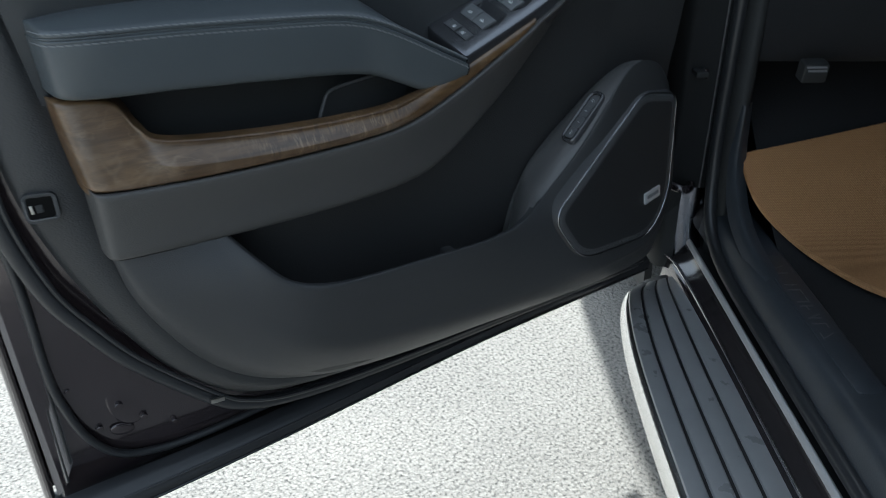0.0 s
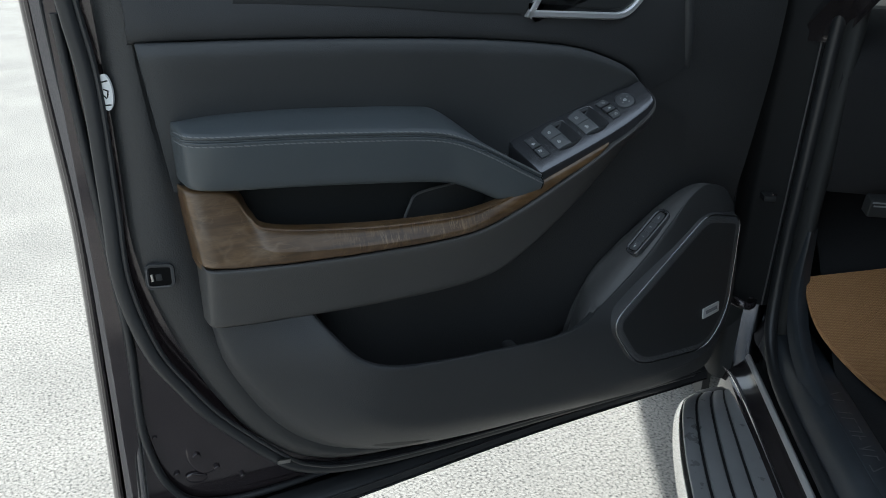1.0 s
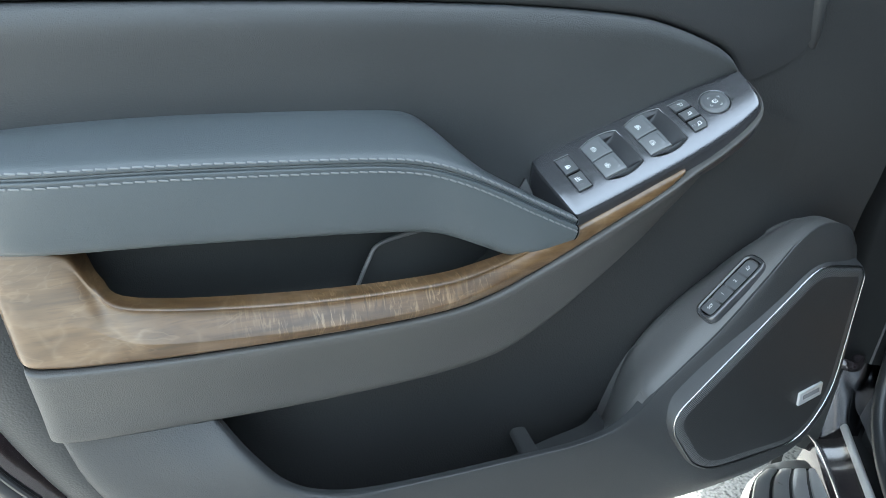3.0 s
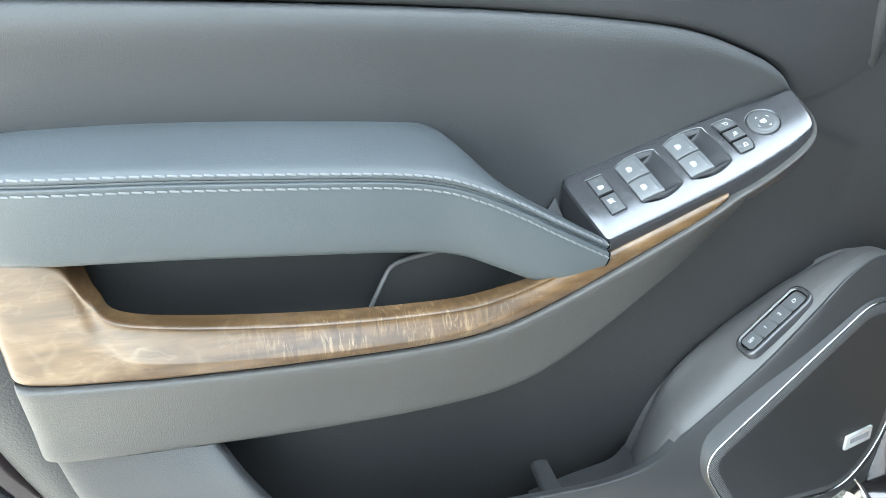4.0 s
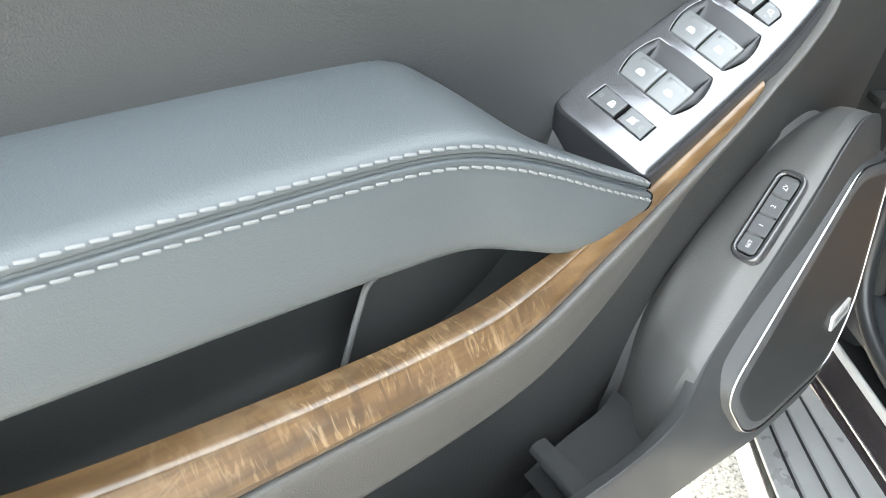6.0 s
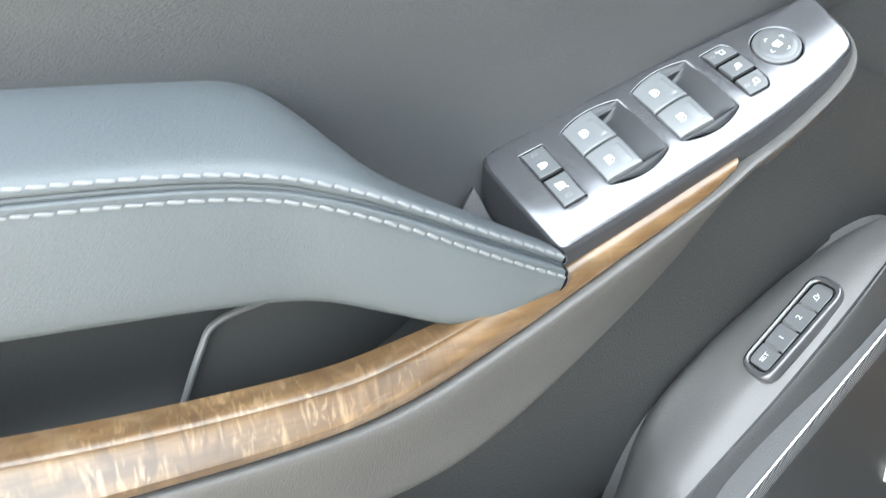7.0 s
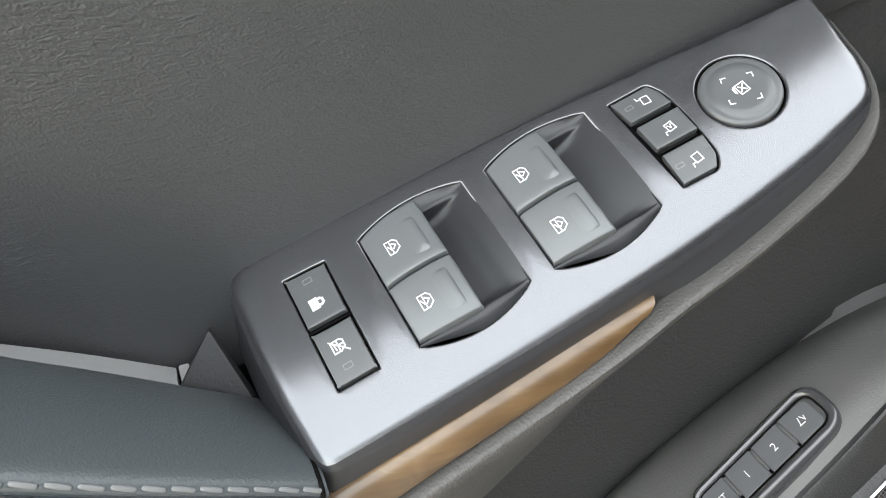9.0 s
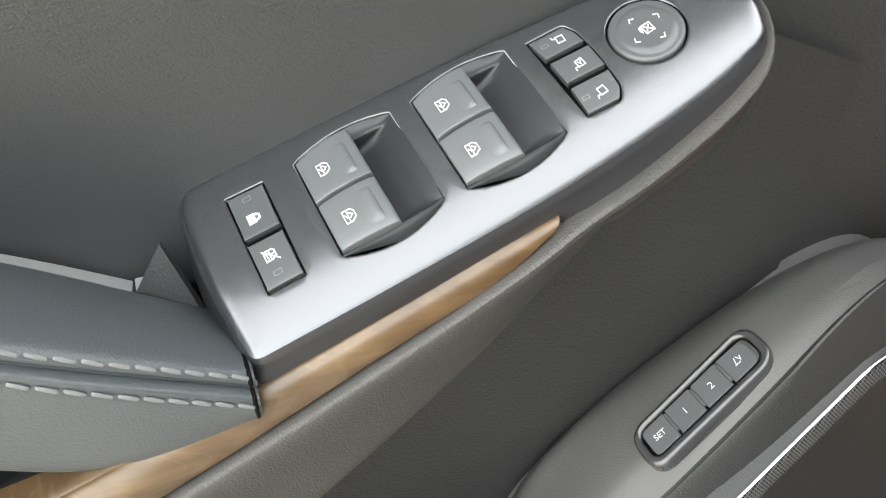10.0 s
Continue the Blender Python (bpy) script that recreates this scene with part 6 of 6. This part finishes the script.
    mesh_object("wiring_boot", on_car(tube_bm([(0.02, -0.012, 0.675), (0.0, 0.0, 0.672), (-0.005, 0.02, 0.676), (0.01, 0.04, 0.68)], 0.012, 5, 10)), METAL, car, "ribbed dark wiring boot")
    mesh_object("front_wing", on_car(loft_bm([[(0.10, 0.045, 0.30), (0.4, 0.07, 0.30), (0.7, 0.115, 0.30)], [(0.10, 0.055, 0.7), (0.4, 0.08, 0.7), (0.7, 0.125, 0.7)], [(0.10, 0.05, 1.1), (0.4, 0.06, 1.1), (0.7, 0.085, 1.1)],
                                              [(0.10, -0.05, 1.24), (0.4, -0.06, 1.22), (0.7, -0.08, 1.2)]], 3, 3, skirt=-0.02)), PLASTIC_DARK, car, "dark front wing")
    # Added sheets close the hinge gap so no sun or bright ground leaks through.
    mesh_object("gap_block", on_car(loft_bm([[(0.105, 0.066, 0.47), (0.105, 0.066, 1.0), (0.105, 0.066, 1.2)], [(0.12, 0.066, 0.47), (0.12, 0.066, 1.0), (0.12, 0.066, 1.2)], [(0.17, 0.052, 0.47), (0.17, 0.052, 1.0), (0.17, 0.04, 1.2)]], 4, 3, skirt=-0.01)), RUBBER, car, "added black sheet blocking light in the hinge gap")
    mesh_object("upper_gap_block", on_car(loft_bm([[(0.075, 0.118, 0.60), (0.075, 0.118, 1.1), (0.075, 0.118, 1.58)], [(0.12, 0.095, 0.60), (0.12, 0.095, 1.1), (0.12, 0.095, 1.58)], [(0.17, 0.045, 0.60), (0.17, 0.045, 1.1), (0.17, 0.03, 1.58)]], 4, 3, skirt=-0.01)), RUBBER, car, "added black sheet blocking light in the hinge gap")
    # hinges and check strap
    mesh_object("hinge", on_car(box_bm(0.03, 0.09, 0.0, 0.05, 0.585, 0.655, 0.008)), PLASTIC_DARK, car)
    mesh_object("hinge_pin", on_car(tube_bm([(0.05, 0.05, 0.57), (0.05, 0.05, 0.62), (0.05, 0.05, 0.67)], 0.010, 2, 10)), RUBBER, car)
    mesh_object("check_strap", on_car(box_bm(0.0, 0.04, -0.008, 0.02, 0.95, 0.963, 0.003)), PLASTIC_DARK, car, "dark check strap")
    mesh_object("strap_stop", on_car(box_bm(0.008, 0.016, -0.010, 0.0, 0.946, 0.967, 0.002)), METAL, car)
    # kick panel inside the doorway
    mesh_object("kick_panel", on_car(loft_bm([col(0.0, -0.062), col(-0.03, -0.066), col(-0.045, -0.085), col(-0.02, -0.105), col(0.10, -0.12), col(0.35, -0.15)], 4, 4)), PLASTIC_DARK, car, "dark plastic kick panel")
    mesh_object("kick_foot", on_car(loft_bm([[(-0.34, -0.066, 0.60), (-0.2, -0.066, 0.615), (-0.10, -0.066, 0.66), (-0.045, -0.070, 0.75), (-0.03, -0.074, 0.9)],
                                             [(-0.34, -0.080, 0.622), (-0.2, -0.080, 0.645), (-0.115, -0.080, 0.69), (-0.065, -0.082, 0.77), (-0.05, -0.085, 0.9)],
                                             [(-0.34, -0.105, 0.626), (-0.2, -0.108, 0.64), (-0.11, -0.11, 0.68), (-0.05, -0.11, 0.76), (-0.02, -0.11, 0.9)]], 5, 4)), PLASTIC_DARK2, car)
    # cabin floor, toe board and lower dash
    mesh_object("cabin_floor", on_car(loft_bm([[(-2.2, -0.15, 0.605), (-0.6, -0.15, 0.605), (-0.3, -0.15, 0.60), (-0.15, -0.15, 0.655), (0.05, -0.15, 0.815), (0.25, -0.15, 0.98)],
                                               [(-2.2, -0.8, 0.605), (-0.6, -0.8, 0.605), (-0.3, -0.8, 0.60), (-0.15, -0.8, 0.655), (0.05, -0.8, 0.815), (0.25, -0.8, 0.98)],
                                               [(-2.2, -1.7, 0.605), (-0.6, -1.7, 0.605), (-0.3, -1.7, 0.60), (-0.15, -1.7, 0.655), (0.05, -1.7, 0.815), (0.25, -1.7, 0.98)]], 5, 3)), CARPET, car, "black carpeted cabin floor")
    mesh_object("lower_dash", on_car(loft_bm([[(0.25, -0.05, 0.98), (0.25, -0.5, 0.98), (0.25, -1.7, 0.98)], [(0.0, -0.05, 0.99), (0.0, -0.5, 0.99), (0.0, -1.7, 0.99)],
                                              [(-0.02, -0.07, 1.02), (-0.11, -0.5, 1.02), (-0.11, -1.7, 1.02)], [(-0.03, -0.07, 1.15), (-0.17, -0.5, 1.15), (-0.17, -1.7, 1.15)],
                                              [(-0.03, -0.07, 1.30), (-0.14, -0.5, 1.30), (-0.14, -1.7, 1.30)], [(0.1, -0.05, 1.36), (0.1, -0.5, 1.36), (0.1, -1.7, 1.36)], [(0.45, -0.02, 1.36), (0.45, -0.5, 1.36), (0.45, -1.7, 1.36)]], 3, 3)), CARPET, car, "dark lower dashboard")
    D = CAR @ frame_on((-0.118, -0.185, 1.005), (0, -1, 0), (-0.15, 0, 1))
    lv = mesh_object("release_lever", prism_bm(ccw(rounded([Vector(p) for p in ((-0.026, -0.03), (0.026, -0.03), (0.026, 0.012), (-0.026, 0.012))], 0.006, 4)), -0.02, 0.012, D, 0.004, 3), PLASTIC_DARK, car, "black release lever")
    mesh_object("label_bar", strokes_bm([[(-0.02, 0.006), (0.018, 0.006)], [(-0.016, -0.002), (0.020, -0.002)]], 0.004, D, 0.0122), SPK_GREY, lv, smooth=False)
    # shell that closes the cabin: roof, far side, rear, windscreen line
    mesh_object("roof", on_car(loft_bm([[(0.1, -0.2, 1.62), (-0.5, -0.22, 1.86), (-1.5, -0.22, 1.9), (-2.6, -0.22, 1.88)], [(0.2, -0.95, 1.66), (-0.5, -0.95, 1.92), (-1.5, -0.95, 1.95), (-2.6, -0.95, 1.92)],
                                        [(0.1, -1.7, 1.62), (-0.5, -1.68, 1.86), (-1.5, -1.68, 1.9), (-2.6, -1.68, 1.88)]], 4, 4, skirt=-0.06, depth=(0, 0, 1))), PAINT, car, "dark roof")
    mesh_object("windscreen_pillar", on_car(loft_bm([[(0.12, -0.02, 1.36), (-0.10, -0.08, 1.56), (-0.5, -0.20, 1.86)], [(0.05, 0.0, 1.34), (-0.17, -0.06, 1.54), (-0.55, -0.18, 1.86)], [(0.0, -0.06, 1.34), (-0.2, -0.12, 1.54), (-0.55, -0.26, 1.86)]], 4, 3, skirt=-0.02, depth=(0, 0, 1))), PAINT, car, "dark windscreen pillar")
    mesh_object("bonnet", on_car(loft_bm([[(0.30, 0.0, 1.22), (0.9, -0.02, 1.18), (1.5, -0.08, 1.08)], [(0.30, -0.85, 1.28), (0.9, -0.85, 1.25), (1.55, -0.85, 1.14)], [(0.30, -1.72, 1.22), (0.9, -1.70, 1.18), (1.5, -1.64, 1.08)]], 4, 4, skirt=-0.05, depth=(0, 0, 1))), PAINT, car, "dark bonnet")
    mesh_object("floor_pan", on_car(box_bm(-2.2, 0.3, -1.7, -0.045, 0.38, 0.50, 0.01)), PLASTIC_DARK, car)
    # Windscreen is out of view; dark here to stop sun reaching the sill.
    mesh_object("windscreen", on_car(loft_bm([[(0.36, -0.04, 1.33), (0.0, -0.10, 1.56), (-0.5, -0.22, 1.87)], [(0.42, -0.86, 1.34), (0.05, -0.9, 1.6), (-0.5, -0.95, 1.93)], [(0.36, -1.68, 1.33), (0.0, -1.64, 1.56), (-0.5, -1.6, 1.87)]], 4, 4)), SHADE_GLASS, car, "unseen windscreen, darkened to block the sun")
    mesh_object("far_wing", on_car(loft_bm([[(0.10, -1.765, 0.30), (0.8, -1.77, 0.30), (1.5, -1.66, 0.30)], [(0.10, -1.775, 0.7), (0.8, -1.78, 0.7), (1.52, -1.68, 0.7)], [(0.10, -1.77, 1.15), (0.8, -1.76, 1.12), (1.5, -1.64, 1.02)], [(0.10, -1.70, 1.23), (0.8, -1.68, 1.19), (1.48, -1.58, 1.09)]], 3, 3)), PAINT, car)
    mesh_object("near_wing_front", on_car(loft_bm([[(0.68, 0.112, 0.30), (1.1, 0.12, 0.30), (1.5, -0.02, 0.30)], [(0.68, 0.122, 0.7), (1.1, 0.13, 0.7), (1.52, -0.01, 0.7)], [(0.68, 0.082, 1.1), (1.1, 0.08, 1.06), (1.5, -0.05, 1.0)], [(0.68, -0.08, 1.2), (1.1, -0.1, 1.15), (1.48, -0.14, 1.09)]], 3, 3)), PAINT, car)
    mesh_object("front_fascia", on_car(loft_bm([[(1.5, -0.06, 0.35), (1.62, -0.86, 0.35), (1.5, -1.66, 0.35)], [(1.53, -0.05, 0.7), (1.68, -0.86, 0.7), (1.53, -1.67, 0.7)], [(1.5, -0.08, 1.05), (1.57, -0.86, 1.1), (1.5, -1.64, 1.05)]], 4, 4)), PAINT, car)
    mesh_object("far_side", on_car(box_bm(-2.6, 0.5, -1.78, -1.70, 0.4, 1.88, 0.02)), PLASTIC_DARK, car)
    mesh_object("rear_wall", on_car(box_bm(-2.62, -2.2, -1.7, -0.05, 0.4, 1.86, 0.02)), PLASTIC_DARK, car)
    mesh_object("bulkhead", on_car(box_bm(0.3, 0.36, -1.7, 0.02, 0.4, 1.34, 0.01)), PLASTIC_DARK, car)
    mesh_object("centre_pillar", on_car(box_bm(-1.25, -1.10, -0.13, -0.05, 0.55, 1.8, 0.02)), PAINT, car, "dark centre pillar")


PLASTIC_DARK2 = material("scuffed_sill_plastic", (0.038, 0.043, 0.05), 0.4, var=0.4, var_scale=14, grain=0.4, grain_scale=500, bump2=0.1, bump2_scale=20)
# Dull black that puts the enclosed pillar's shade into colour.
PILLAR_SHADE = material("shaded_pillar_black", (0.012, 0.0125, 0.013), 0.6, spec=0.25, grain=0.3)
GREYLINE = material("sill_flange_paint", (0.42, 0.41, 0.4), 0.35, coat=0.4)
build_body()


def build_floor_mat():
    f = (-0.44, -0.36, -0.27, -0.20, -0.14, -0.09, -0.037)
    edge = (-0.335, -0.265, -0.215, -0.172, -0.125, -0.106, -0.100)
    z = (0.622, 0.622, 0.628, 0.648, 0.690, 0.731, 0.775)
    rows = []
    for d, lift in ((0.0, -0.004), (0.004, 0.003), (0.012, 0.004), (0.15, 0.002), (0.36, 0.002), (0.48, 0.002)):
        rows.append([(a + 0.17 * d * max(0, (h - 0.63) / 0.145), e - d, h + lift + 0.14 * d * max(0, (h - 0.63) / 0.145)) for a, e, h in zip(f, edge, z)])
    bm = on_car(loft_bm(rows, 5, 3, skirt=-0.006, depth=(0, 0, 1)))
    ob = mesh_object("floor_mat", bm, TAN)
    tagged(ob, "tan textured floor mat turned up the toe board", "floor mat")


build_floor_mat()


def build_wheels():
    for f0 in (0.92, -2.05):
        for o0 in (-0.16, -1.62):
            w = part_group("wheel", CAR @ pose(f0, o0, 0.40))
            W = CAR @ pose(f0, o0, 0.40, 90, 0, 0)
            for name, prof, mat in (("tyre", ((0.27, -0.12), (0.37, -0.13), (0.395, -0.11), (0.40, -0.06), (0.40, 0.06), (0.395, 0.11), (0.37, 0.13), (0.27, 0.12)), RUBBER),
                                    ("rim", ((0.02, -0.07), (0.08, -0.09), (0.22, -0.07), (0.27, -0.11), (0.275, 0.11), (0.22, 0.07), (0.02, 0.07)), STEEL)):
                bm = bmesh.new()
                rings = [[bm.verts.new(W @ Vector((r * math.cos(2 * math.pi * i / 40), r * math.sin(2 * math.pi * i / 40), h))) for i in range(40)] for r, h in prof]
                for a, b in zip(rings[:-1], rings[1:]):
                    for i in range(40):
                        bm.faces.new((a[i], a[(i + 1) % 40], b[(i + 1) % 40], b[i]))
                mesh_object(name, bm, mat, w)


build_wheels()
